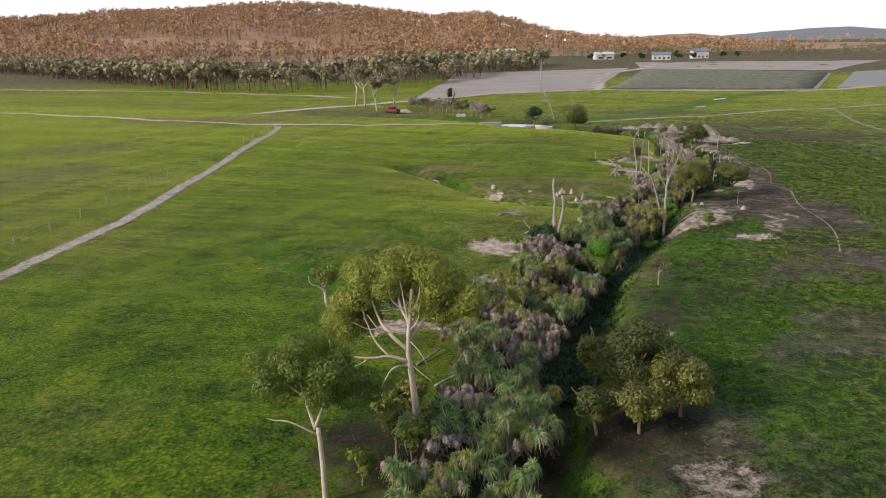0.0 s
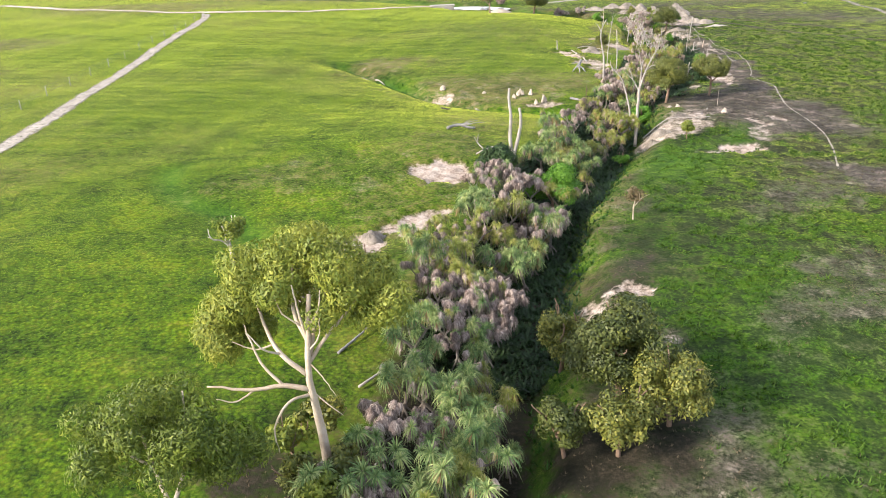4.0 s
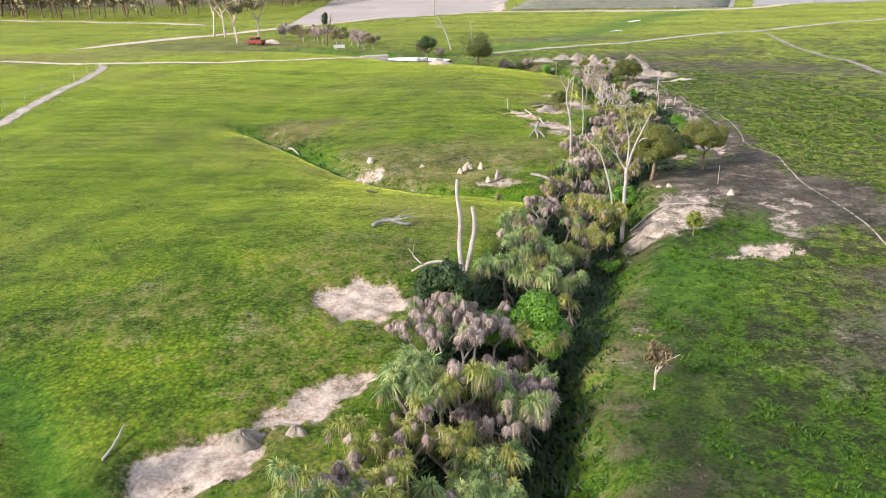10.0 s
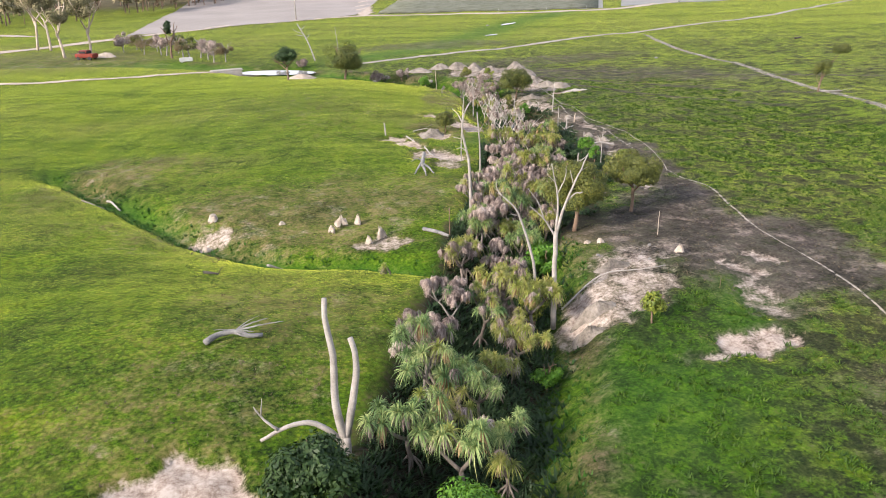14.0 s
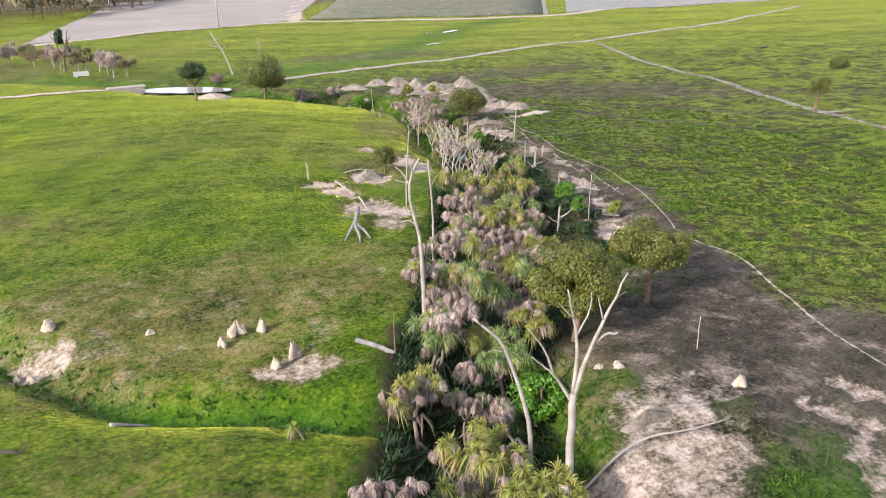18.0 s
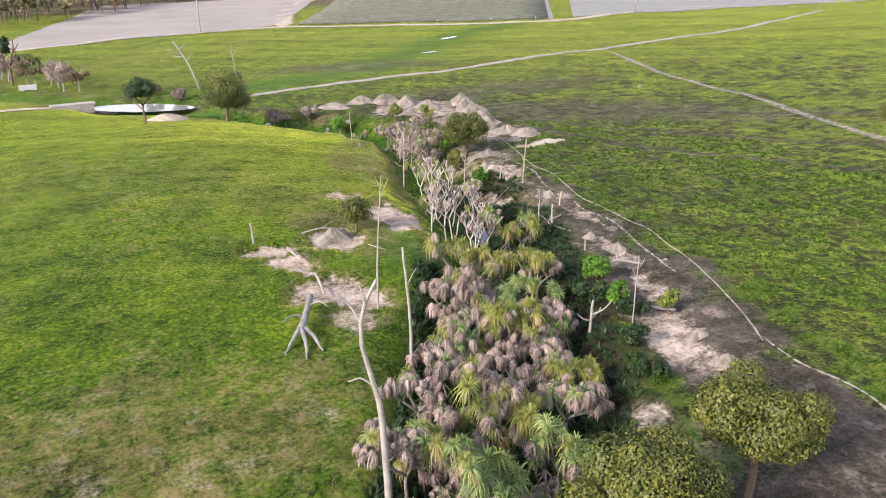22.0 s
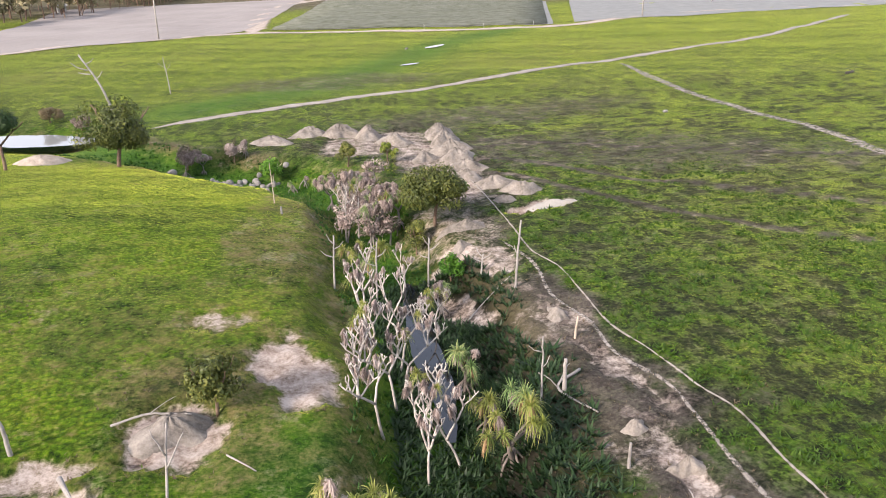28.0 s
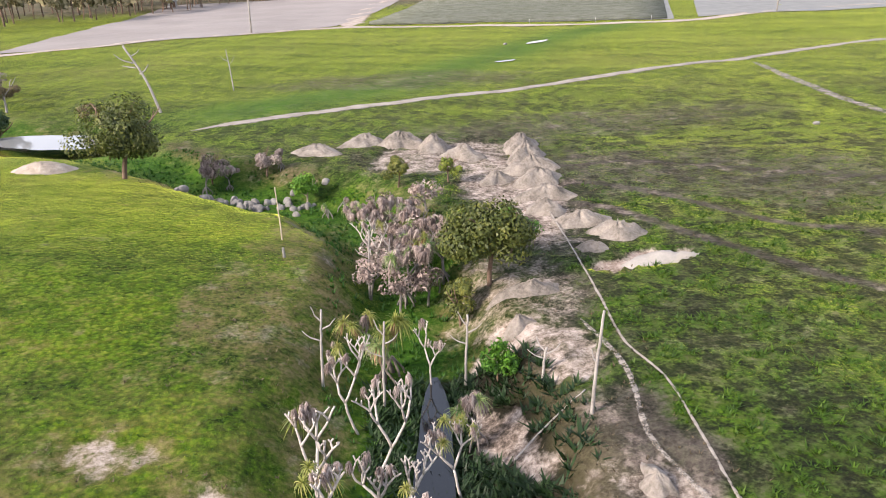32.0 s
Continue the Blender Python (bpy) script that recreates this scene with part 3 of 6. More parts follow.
chalk = calc(nt, "MULTIPLY", span(nt, n_patch, 0.535, 0.66), 0.75)
soil = mix(nt, chalk, soil, mix(nt, span(nt, n_fine, 0.35, 0.65), (0.13, 0.10, 0.085), (0.37, 0.30, 0.26)))
soil = mix(nt, span(nt, n_patch, 0.45, 0.34), soil, mix(nt, span(nt, n_fine, 0.4, 0.6), (0.010, 0.010, 0.007), (0.034, 0.036, 0.014)))
pale = ramp(nt, calc(nt, "ADD", calc(nt, "MULTIPLY", n_small, 0.55), calc(nt, "MULTIPLY", n_fine, 0.45)), ((0.36, (0.10, 0.072, 0.056)), (0.46, (0.25, 0.195, 0.16)), (0.60, (0.44, 0.38, 0.33))))
# Litter brown, deepened to carry the shade below the trees.
humus_shade = ramp(nt, shade, ((0.4, (0.006, 0.007, 0.004)), (0.52, (0.020, 0.018, 0.011)), (0.66, (0.07, 0.055, 0.038))))
broken = calc(nt, "ADD", calc(nt, "MULTIPLY", n_small, 0.55), calc(nt, "MULTIPLY", n_fine, 0.45))
k_lush = calc(nt, "MULTIPLY", attr(nt, "lush"), 1.0, True)
k_dust = span(nt, calc(nt, "ADD", attr(nt, "dust"), calc(nt, "MULTIPLY", calc(nt, "SUBTRACT", broken, 0.5), 2.3)), 0.18, 0.72)
k_sand = span(nt, calc(nt, "ADD", attr(nt, "sand"), calc(nt, "MULTIPLY", calc(nt, "SUBTRACT", broken, 0.5), 1.5)), 0.32, 0.72)
k_litter_shade = span(nt, calc(nt, "ADD", attr(nt, "litter_shade"), calc(nt, "MULTIPLY", calc(nt, "SUBTRACT", broken, 0.5), 1.8)), 0.2, 0.65)
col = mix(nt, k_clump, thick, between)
col = mix(nt, k_lush, col, wet)
col = mix(nt, calc(nt, "MULTIPLY", k_dust, 0.9), col, soil)
col = mix(nt, k_litter_shade, col, humus_shade)
col = mix(nt, calc(nt, "MULTIPLY", k_sand, 0.95), col, pale)
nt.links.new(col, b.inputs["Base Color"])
relief = calc(nt, "ADD", calc(nt, "MULTIPLY", n_small, 0.5), calc(nt, "SUBTRACT", calc(nt, "MULTIPLY", n_fine, 0.5), calc(nt, "MULTIPLY", tuft.outputs["Distance"], 0.25)))
bump(nt, b, calc(nt, "MULTIPLY", relief, calc(nt, "SUBTRACT", 1.0, calc(nt, "MULTIPLY", k_sand, 0.75))), 0.55, 0.15)
turf = calc(nt, "MULTIPLY", calc(nt, "SUBTRACT", 1.0, calc(nt, "MAXIMUM", k_dust, calc(nt, "MAXIMUM", k_sand, k_litter_shade))), calc(nt, "SUBTRACT", 1.0, calc(nt, "MAXIMUM", k_clump, calc(nt, "MULTIPLY", k_lush, 0.7))))
nt.links.new(calc(nt, "ADD", calc(nt, "MULTIPLY", turf, calc(nt, "SUBTRACT", 0.95, calc(nt, "MULTIPLY", attr(nt, "clump"), 0.12))), 0.015), b.inputs["Sheen Weight"])
b.inputs["Sheen Roughness"].default_value = 0.13
b.inputs["Sheen Tint"].default_value = (0.88, 0.97, 0.10, 1)
me.materials.append(GROUND)
ground = tagged(new("ground", me), "green grazed pasture with bare sandy patches and creek gully", "ground", kind="structure")


def spline(points, step=1.5):
    """Evenly spaced points on a smooth line."""
    P = np.array(points, float)
    P = np.vstack([2 * P[0] - P[1], P, 2 * P[-1] - P[-2]])
    out = []
    for a, b_, c, d in zip(P, P[1:], P[2:], P[3:]):
        n = max(2, int(np.linalg.norm(c - b_) / step))
        for t in np.arange(n) / n:
            out.append(0.5 * (2 * b_ + (c - a) * t + (2 * a - 5 * b_ + 4 * c - d) * t * t + (3 * b_ - a - 3 * c + d) * t**3))
    out.append(P[-2])
    return np.array(out)


def strip(name, points, width, mat, label, category="road", lift=0.05, step=1.5, rag=0.15, kind="structure", seed=0.0, firm=1.0):
    """A worn track that lies on the ground, with uneven edges."""
    P = spline(points, step)
    T = np.gradient(P, axis=0)
    T /= np.linalg.norm(T, axis=1)[:, None]
    N = np.stack([T[:, 1], -T[:, 0]], 1)
    ends = np.minimum(1, np.minimum(np.arange(len(P)), np.arange(len(P))[::-1]) * step / (2.5 * width) + 0.08)
    width = width * 1.7
    w = width * ends * (0.5 + rag * waves(P[:, 0] + seed, P[:, 1], 5.0, 2.0))
    w2 = width * ends * (0.5 + rag * waves(P[:, 0], P[:, 1] + seed, 4.1, 6.0))
    cols = [P - N * w[:, None], P - N * w[:, None] * 0.4, P + N * w2[:, None] * 0.4, P + N * w2[:, None]]
    V = []
    for k, C in enumerate(cols):
        V.append(np.column_stack([C, land(C[:, 0], C[:, 1]) + (lift if k in (1, 2) else lift * 0.4)]))
    V = np.stack(V, 1)
    n = len(P)
    i, j = np.meshgrid(np.arange(n - 1), np.arange(3), indexing="ij")
    a = i * 4 + j
    me = fast_mesh(name, V.reshape(-1, 3), np.stack([a, a + 1, a + 5, a + 4], -1).reshape(-1, 4), mat, flat=False)
    me.attributes.new("edge", "FLOAT", "POINT").data.foreach_set("value", np.tile(np.float32([-0.3, firm, firm, -0.3]), n))
    return tagged(new(name, me), label, category, kind=kind)


strip("road_1", [(-36, 40), (-35.8, 58), (-35.4, 70), (-35, 84), (-36.5, 104), (-39, 132), (-41.3, 167), (-44, 176)], 1.7, ROAD_DIRT, "grey dirt vehicle track beside a wire fence", firm=0.6)
strip("road_2", [(-200, 250), (-139, 223), (-104, 206), (-74, 190), (-44, 177), (-16, 173.5), (4, 174.5)], 1.5, TRACK_SAND, "pale dirt farm road across the pasture", lift=0.14)
strip("road_3", [(24, 172), (32, 175.5), (44, 181), (62, 188), (92, 202), (122, 214), (148, 228), (200, 262)], 1.6, ROAD_DIRT, "grey dirt farm road climbing past the creek", lift=0.07, firm=0.8)
strip("road_4", [(91, 198), (85, 178), (81, 157), (80, 147), (76, 128), (72, 100)], 1.2, ROAD_DIRT, "faint worn track branching through the grass", lift=0.03, rag=0.25, firm=0.4)
strip("road_5", [(-60, 205), (-22, 244), (-4, 261), (7, 272), (25, 280), (46, 284), (76, 272), (98, 267), (118, 269), (154, 287), (190, 296), (245, 293), (330, 290)], 3.6, TRACK_SAND, "wide pale gravel farm road along the crop field", lift=0.12, step=4)
strip("road_6", [(45, 284), (50, 325), (66, 400), (96, 455), (120, 550)], 6.0, TRACK_SAND, "pale gravel lane beside the crop field", lift=0.12, step=5)
strip("road_7", [(-260, 370), (-140, 322), (-66, 282), (-40, 262)], 3.0, TRACK_SAND, "pale gravel road below the tree belt", lift=0.1, step=4)
strip("cattle_path", [(46, 146), (44.6, 136), (44.0, 132), (43.4, 128), (43.6, 125.4), (43.1, 122), (42.7, 119.2), (42.95, 116.6), (43.0, 113.6), (43.25, 111.6), (42.7, 109), (42.4, 106.6), (41.6, 103.4), (40.6, 100), (39.5, 97.4)], 0.10, ROAD_DIRT, "narrow pale cattle path worn in the turf", "path", 0.03, 0.5, 0.25, firm=0.6)
strip("cattle_path", [(39.8, 98.0), (39.6, 95.6), (40.1, 92.6), (38.9, 88), (38.1, 84.6), (37.8, 81.5), (37.6, 77), (36.6, 72), (34, 65)], 0.15, ROAD_DIRT, "faint brown cattle path in thin grass", "path", 0.02, 0.5, 0.3, firm=0.5)
strip("cattle_path", [(42.6, 130.4), (42.7, 126.4), (41.8, 122.7), (42.0, 119.4), (41.6, 116.9), (42.1, 114.2), (41.9, 112.4), (41.3, 109.6), (41.0, 107.6), (40.6, 105)], 0.2, ROAD_DIRT, "pale sandy cattle path along the creek bank", "path", 0.03, 0.5, 0.3, firm=0.4)

# crop land
def field(name, corners, mat, label, lift=0.14):
    bm = bmesh.new()
    n = 44
    (ax, ay), (bx, by), (cx, cy), (dx, dy) = corners
    grid, spots = {}, []
    for i in range(n + 1):
        for j in range(n + 1):
            u, v = i / n, j / n
            x = (ax * (1 - u) + bx * u) * (1 - v) + (dx * (1 - u) + cx * u) * v
            y = (ay * (1 - u) + by * u) * (1 - v) + (dy * (1 - u) + cy * u) * v
            spots.append((x, y))
    xs, ys = np.array(spots).T
    for k, (x, y, z) in enumerate(zip(xs, ys, land(xs, ys))):
        grid[k // (n + 1), k % (n + 1)] = bm.verts.new((x, y, z + lift))
    for i in range(n):
        for j in range(n):
            bm.faces.new((grid[i, j], grid[i + 1, j], grid[i + 1, j + 1], grid[i, j + 1]))
    me = bpy.data.meshes.new(name)
    bm.to_mesh(me)
    bm.free()
    me.materials.append(mat)
    return tagged(new(name, me), label, "field", kind="structure")


field("field_1", [(-19, 252), (43, 289), (88, 460), (-10, 420)], FIELD_BARE, "bare pinkish ploughed field below the trees")
field("field_2", [(90, 430), (175, 395), (260, 520), (110, 560)], FIELD_BARE, "bare brown ploughed field behind the crop rows")
bed = field("field_3", [(50, 290), (118, 274), (166, 376), (90, 428)], CROP_SHEET, "crop field in long dark covered rows", 0.12)
row_pieces = []
for k in range(46):
    v = k / 45
    a = np.array([50 + 40 * v, 291 + 136 * v])
    c = np.array([118 + 47 * v, 276 + 99 * v])
    pts = [a + (c - a) * s for s in np.linspace(0.01, 0.99, 9)]
    row_pieces.append(tube([(p[0], p[1], zat(p[0], p[1]) + 0.3) for p in pts], [0.38] * 9, 5))
V, F = join(row_pieces)
tagged(new("crop_rows", fast_mesh("crop_rows", V, tris(F), plain("plant_row", (0.07, 0.08, 0.05), (0.15, 0.155, 0.13), 0.4, 0.9, 3))), "long ridged rows of a young crop", "crop", kind="stuff")
field("field_4", [(126, 278), (330, 300), (420, 520), (178, 380)], CROP_SHEET, "wide grey-green crop field beyond the road", 0.13)

# creek pools
def pool(name, line, width, z, label, mat=WATER):
    P = spline(line, 0.8)
    T = np.gradient(P, axis=0)
    T /= np.linalg.norm(T, axis=1)[:, None]
    N = np.stack([T[:, 1], -T[:, 0]], 1)
    w = (width * 0.5 * (1 + 0.25 * waves(P[:, 0], P[:, 1], 9.0, 1.0)) * np.sqrt(np.maximum(0.02, np.sin(np.pi * np.linspace(0.01, 0.99, len(P))))))[:, None]
    V = np.column_stack([np.stack([P - N * w, P + N * w], 1).reshape(-1, 2), np.full(2 * len(P), z)])
    k = np.arange(len(P) - 1) * 2
    return tagged(new(name, fast_mesh(name, V, np.stack([k, k + 1, k + 3, k + 2], -1), mat)), label, "water", kind="structure")


pool("water_1", [(34.4, 115.5), (35.2, 119), (35.5, 121.5), (35.9, 124), (36.5, 127), (37.0, 130)], 1.25, -1.64, "dark still water lying in the creek bed")
pool("water_2", [(19, 170.4), (16.5, 171.6), (13.2, 173.2), (10, 174.7), (7.5, 176)], 5.2, -0.5, "pond water coloured pale for the bright sky it mirrors", PALE_POND)
pool("water_4", [(59.4, 209.0), (61.2, 209.9), (63, 211)], 1.2, 0.02, "small dark pool beside the dirt road")
pool("water_3", [(70.5, 231.0), (73, 233.5), (76, 236.5)], 1.6, 0.12, "small shallow pool in wet green pasture")

# ---- hills and distance ----
def ridge(name, x0, x1, y, depth, top, mat, label, n=160, m=26, seed=1.0):
    xs, vs = np.linspace(x0, x1, n), np.linspace(0, 1, m)
    X, Vv = np.meshgrid(xs, vs, indexing="ij")
    u = (X - x0) / (x1 - x0)
    prof = top(u)
    Z = prof * np.sin(np.pi * Vv) ** 1.3 + prof * 0.12 * waves(X, Vv * depth, depth * 0.5, seed) * np.sin(np.pi * Vv)
    Y = y + Vv * depth
    V = np.stack([X, Y, Z - 1.0], -1).reshape(-1, 3)
    i, j = np.meshgrid(np.arange(n - 1), np.arange(m - 1), indexing="ij")
    a = i * m + j
    ob = new(name, fast_mesh(name, V, np.stack([a, a + m, a + m + 1, a + 1], -1).reshape(-1, 4), mat, flat=False))
    tagged(ob, label, "hill", kind="structure")
    return V


HILL_SOIL = plain("dry_hill_ground", (0.20, 0.125, 0.075), (0.36, 0.24, 0.15), 0.01, 0.95, 0.1, 0.3, 0.5)
# Blue haze of distance is painted into this hill colour.
HAZE_HILL = plain("haze_tinted_hill", (0.13, 0.15, 0.17), (0.19, 0.20, 0.21), 0.004, 1.0, 0.03, 0.0)
HILL_LINE = ((-1300, 40), (-900, 50), (-700, 54), (-500, 62), (-325, 72), (-160, 56), (-72, 45), (0, 51), (63, 33), (108, 19), (198, 8), (300, 6), (560, 2))
hill_v = ridge("backdrop_hill", -1300, 560, 780, 900, lambda u: np.interp(-1300 + 1860 * u, *zip(*HILL_LINE)), HILL_SOIL, "dry wooded hill, its colours warmed for low evening light")
hill_w = ridge("backdrop_knoll", 150, 800, 1150, 500, lambda u: 17 * np.exp(-((u - 0.3) / 0.16) ** 2) + 7 * (1 - u) + 3, HILL_SOIL, "low dry grassy knoll with scattered trees", seed=3.0)
ridge("backdrop_range", 400, 3900, 2700, 900, lambda u: 26 * np.exp(-((u - 0.27) / 0.09) ** 2) + 14 * np.exp(-((u - 0.6) / 0.2) ** 2) + 16, HAZE_HILL, "distant range on the horizon, tinted blue for haze", seed=5.0)


def far_trees(name, spots, heights, mat, label, rng, blades=46, dark=0.0):
    """Woods too far to count: trunks with uneven crowns of leaf sprays."""
    pieces, trunks = [], []
    for (x, y, z), h in zip(spots, heights):
        k = rng.integers(3, 6)
        c = np.array([x, y, z]) + np.column_stack([rng.normal(0, 0.16, k) * h, rng.normal(0, 0.16, k) * h, rng.uniform(0.5, 0.92, k) * h])
        pieces.append(leaves(rng, c, h * rng.uniform(0.13, 0.22, k), max(3, blades // k), h * 0.16, 0.2, 0.75, 0.8))
        trunks.append(tube([(x, y, z - 0.5), (x + rng.normal(0, 0.03) * h, y, z + 0.45 * h), (x + rng.normal(0, 0.06) * h, y, z + 0.8 * h)], [0.022 * h, 0.016 * h, 0.006 * h], 4, False))
    V, F = join(pieces)
    ob = tagged(new(name, fast_mesh(name, V, F, mat)), label, "trees", kind="stuff")
    V, F = join(trunks)
    tagged(new(name.replace("woods", "trunks"), fast_mesh(name, V, F, BROWN_BARK)), "pale thin trunks of the distant gum woods", "trees", kind="stuff")
    return ob


rng = np.random.default_rng(5)
pick = hill_v.reshape(160, 26, 3)
spots = []
while len(spots) < 6400:
    i, j = rng.integers(30, 140), rng.integers(0, 14)
    f, g = rng.random(), rng.random()
    p = (pick[i, j] * (1 - f) + pick[i + 1, j] * f) * (1 - g) + (pick[i, j + 1] * (1 - f) + pick[i + 1, j + 1] * f) * g
    clear = hump(p[0], p[2], -250, 18, 130, 6) + hump(p[0], p[2], -420, 22, 60, 5)
    if clear > 0.4 or (p[0] > 60 and rng.random() < 0.4):
        continue
    spots.append(p)
far_trees("hill_woods", spots, rng.uniform(9, 16, len(spots)), HILL_LEAF_LIT, "open gum woods on the dry hillside", rng, 34)
spots = [(rng.uniform(150, 800), rng.uniform(1150, 1320), 2 + rng.uniform(0, 8)) for _ in range(160)]
far_trees("knoll_woods", spots, rng.uniform(7, 11, 160), HILL_LEAF_LIT, "scattered dark trees on the far knoll", rng, 24)
belt = spline([(-560, 770), (-334, 548), (-176, 375), (-110, 310), (-64, 295), (-42, 304), (-30, 324), (-17, 352), (0, 392), (18, 428), (45, 540)], 4)
spots = []
for _ in range(900):
    x, y = belt[rng.integers(0, len(belt))] + rng.normal(0, 3, 2)
    back = rng.random() ** 1.7 * 90
    x, y = x - back * 0.35, y + back
    spots.append((x, y, 1.2))
far_trees("belt_woods", spots, rng.uniform(5, 12, len(spots)), FAR_LEAF, "belt of tall gums and scrub along the field edge", rng, 150)
spots = [(x, y, 1.2) for x, y in zip(rng.uniform(60, 900, 420), rng.uniform(640, 770, 420))]
far_trees("scrub_woods", spots, rng.uniform(5, 10, 420), FAR_LEAF, "low scrub and trees round the far farm", rng, 30)
# ---- pandanus ----


def strap(rng, az, rise, length, width, sag, k=4, start=0.04):
    """One long arching leaf: corners and faces."""
    out = np.array([math.cos(az), math.sin(az), 0])
    side = np.array([-math.sin(az), math.cos(az), 0])
    t = np.linspace(0, 1, k)
    horiz = start + length * (t * math.cos(rise) - 0.18 * t**2 * sag)
    vert = length * (t * math.sin(rise) - sag * t**2.2)
    w = width * np.array([0.8, 1.0, 0.75, 0.1])
    C = horiz[:, None] * out + vert[:, None] * (0, 0, 1)
    twist = rng.normal(0, 0.35)
    s2 = side * math.cos(twist) + np.array([0, 0, math.sin(twist)])
    V = np.stack([C - w[:, None] * s2 * 0.5, C + w[:, None] * s2 * 0.5], 1).reshape(-1, 3)
    i = np.arange(k - 1) * 2
    return V, np.stack([i, i + 1, i + 3, i + 2], -1)


def rosette_mesh(seed, size, n, mat):
    """A head of stiff arching leaves in a spiral."""
    rng = np.random.default_rng(seed)
    pieces = []
    for i in range(n):
        f = i / n
        pieces.append(strap(rng, i * 2.399 + rng.normal(0, 0.2), 1.35 - 1.7 * f + rng.normal(0, 0.16), size * rng.uniform(0.65, 1.2), 0.038, 0.45 + 0.75 * f + rng.normal(0, 0.14)))
    return fast_mesh("leaf_rosette", *join(pieces), mat)


def mop_mesh(seed, size, n, mat, wide=1.0):
    """A shaggy cap of dead leaves that fall straight down round the stem."""
    rng = np.random.default_rng(seed)
    pieces = []
    for i in range(n):
        az, reach = i * 2.399 + rng.normal(0, 0.3), wide * rng.uniform(0.08, 0.34)
        drop, top = size * rng.uniform(0.35, 1.3), rng.uniform(-0.14, 0.16)
        out, side = np.array([math.cos(az), math.sin(az), 0]), np.array([-math.sin(az), math.cos(az), 0])
        w = rng.uniform(0.012, 0.024)
        C = np.array([out * 0.03 + (0, 0, top + 0.06), out * reach * 0.75 + (0, 0, top), out * reach * 1.1 + (0, 0, top - drop * 0.45), out * reach * rng.uniform(0.7, 1.2) + (0, 0, top - drop)])
        C[1:] += side * rng.normal(0, 0.03, (3, 1))
        W = np.array([0.6, 1, 0.9, 0.3])[:, None] * w * side
        pieces.append((np.stack([C - W, C + W], 1).reshape(-1, 3), np.array([[0, 1, 3, 2], [2, 3, 5, 4], [4, 5, 7, 6]])))
    return fast_mesh("dead_skirt", *join(pieces), mat)


GREEN_HEADS = [rosette_mesh(s, 0.64, 74, PAND_GREEN) for s in range(4)]
GOLD_HEADS = [rosette_mesh(10 + s, 0.6, 68, PAND_YELLOW) for s in range(3)]
DEAD_HEADS = [mop_mesh(20 + s, 0.46, 130, PAND_DEAD, 1.0) for s in range(4)]
SKIRTS = [mop_mesh(30 + s, 0.55, 60, PAND_SKIRT, 0.7) for s in range(3)]
GREY_SKIRTS = [mop_mesh(40 + s, 0.5, 60, PAND_DEAD, 0.7) for s in range(3)]


def pandanus_wood(seed, height, heads, spread, thick=1.0, clear=0.42, wander=0.13, rise=0.62, props=5, taper=0.72):
    """A leaning, forking stem; gives its mesh and the tips."""
    rng = np.random.default_rng(seed)
    pieces, tips = [], []
    r = (0.085 + 0.008 * height) * thick

    def grow(p, d, r0, length, left):
        pts, rad, end = bend(rng, p, d, length, r0, r0 * 0.75, 4, wander, 0.03)
        pieces.append(tube(pts, rad, 6, True))
        if left <= 1:
            tips.append((pts[-1], end))
            return
        k = 2 if left < 5 or rng.random() < 0.6 else 3
        az = rng.uniform(0, 6.28)
        share = [left // k + (1 if i < left % k else 0) for i in range(k)]
        for i, sh in enumerate(share):
            a = az + i * 6.283 / k + rng.normal(0, 0.3)
            way = np.array([math.cos(a) * spread, math.sin(a) * spread, rise]) + end * 0.45
            grow(pts[-1], way, r0 * taper, length * rng.uniform(0.5, 0.75) * (1.0 if sh > 1 else 0.85), max(1, sh))

    grow(np.zeros(3), np.array([rng.normal(0, 0.12), rng.normal(0, 0.12), 1]), r, height * clear, heads)
    for k in range(props):
        a = k * 1.257 + rng.normal(0, 0.2)
        foot = np.array([math.cos(a) * 0.55, math.sin(a) * 0.55, -0.25])
        pieces.append(tube([foot, foot * (0.75, 0.75, 0) + (0, 0, 0.25), (0, 0, 0.75)], [0.045, 0.045, 0.05], 5))
    return wood("stem", pieces, PAND_BARK), tips


WOODS = [pandanus_wood(100 + i, h, k, s) for i, (h, k, s) in enumerate(((4.0, 18, 1.0), (4.4, 23, 1.1), (3.5, 15, 0.95), (4.6, 26, 1.15), (4.1, 21, 1.2), (3.0, 9, 0.8), (2.4, 5, 0.7), (2.0, 1, 0.2)))]
BARE_WOODS = [pandanus_wood(150 + i, h, int(k * 1.0), s * 0.8, 0.5, 0.36, 0.1, 0.8, 0, 0.84) for i, (h, k, s) in enumerate(((4.0, 44, 0.9), (4.4, 54, 0.95), (3.4, 34, 0.85), (4.6, 64, 1.0), (4.0, 50, 1.0), (3.0, 20, 0.8), (2.4, 12, 0.7), (2.0, 6, 0.5)))]
DEAD_WOODS = [pandanus_wood(130 + i, h, k, s, 0.75, 0.34) for i, (h, k, s) in enumerate(((4.0, 28, 1.0), (4.3, 34, 1.1), (3.5, 24, 0.95), (4.5, 38, 1.1), (4.0, 32, 1.15), (3.0, 15, 0.8), (2.4, 9, 0.7), (2.0, 2, 0.2)))]
PAND_LABEL = {"green": "green screw pine with spiky strap-leaf heads above the creek", "gold": "yellowing screw pine with drooping strap-leaf heads on the creek bank",
              "dead": "dying screw pine hung with shaggy pinkish grey dead leaves", "bare": "bare dead screw pine with whitened forking branches"}
MASTERS = {}


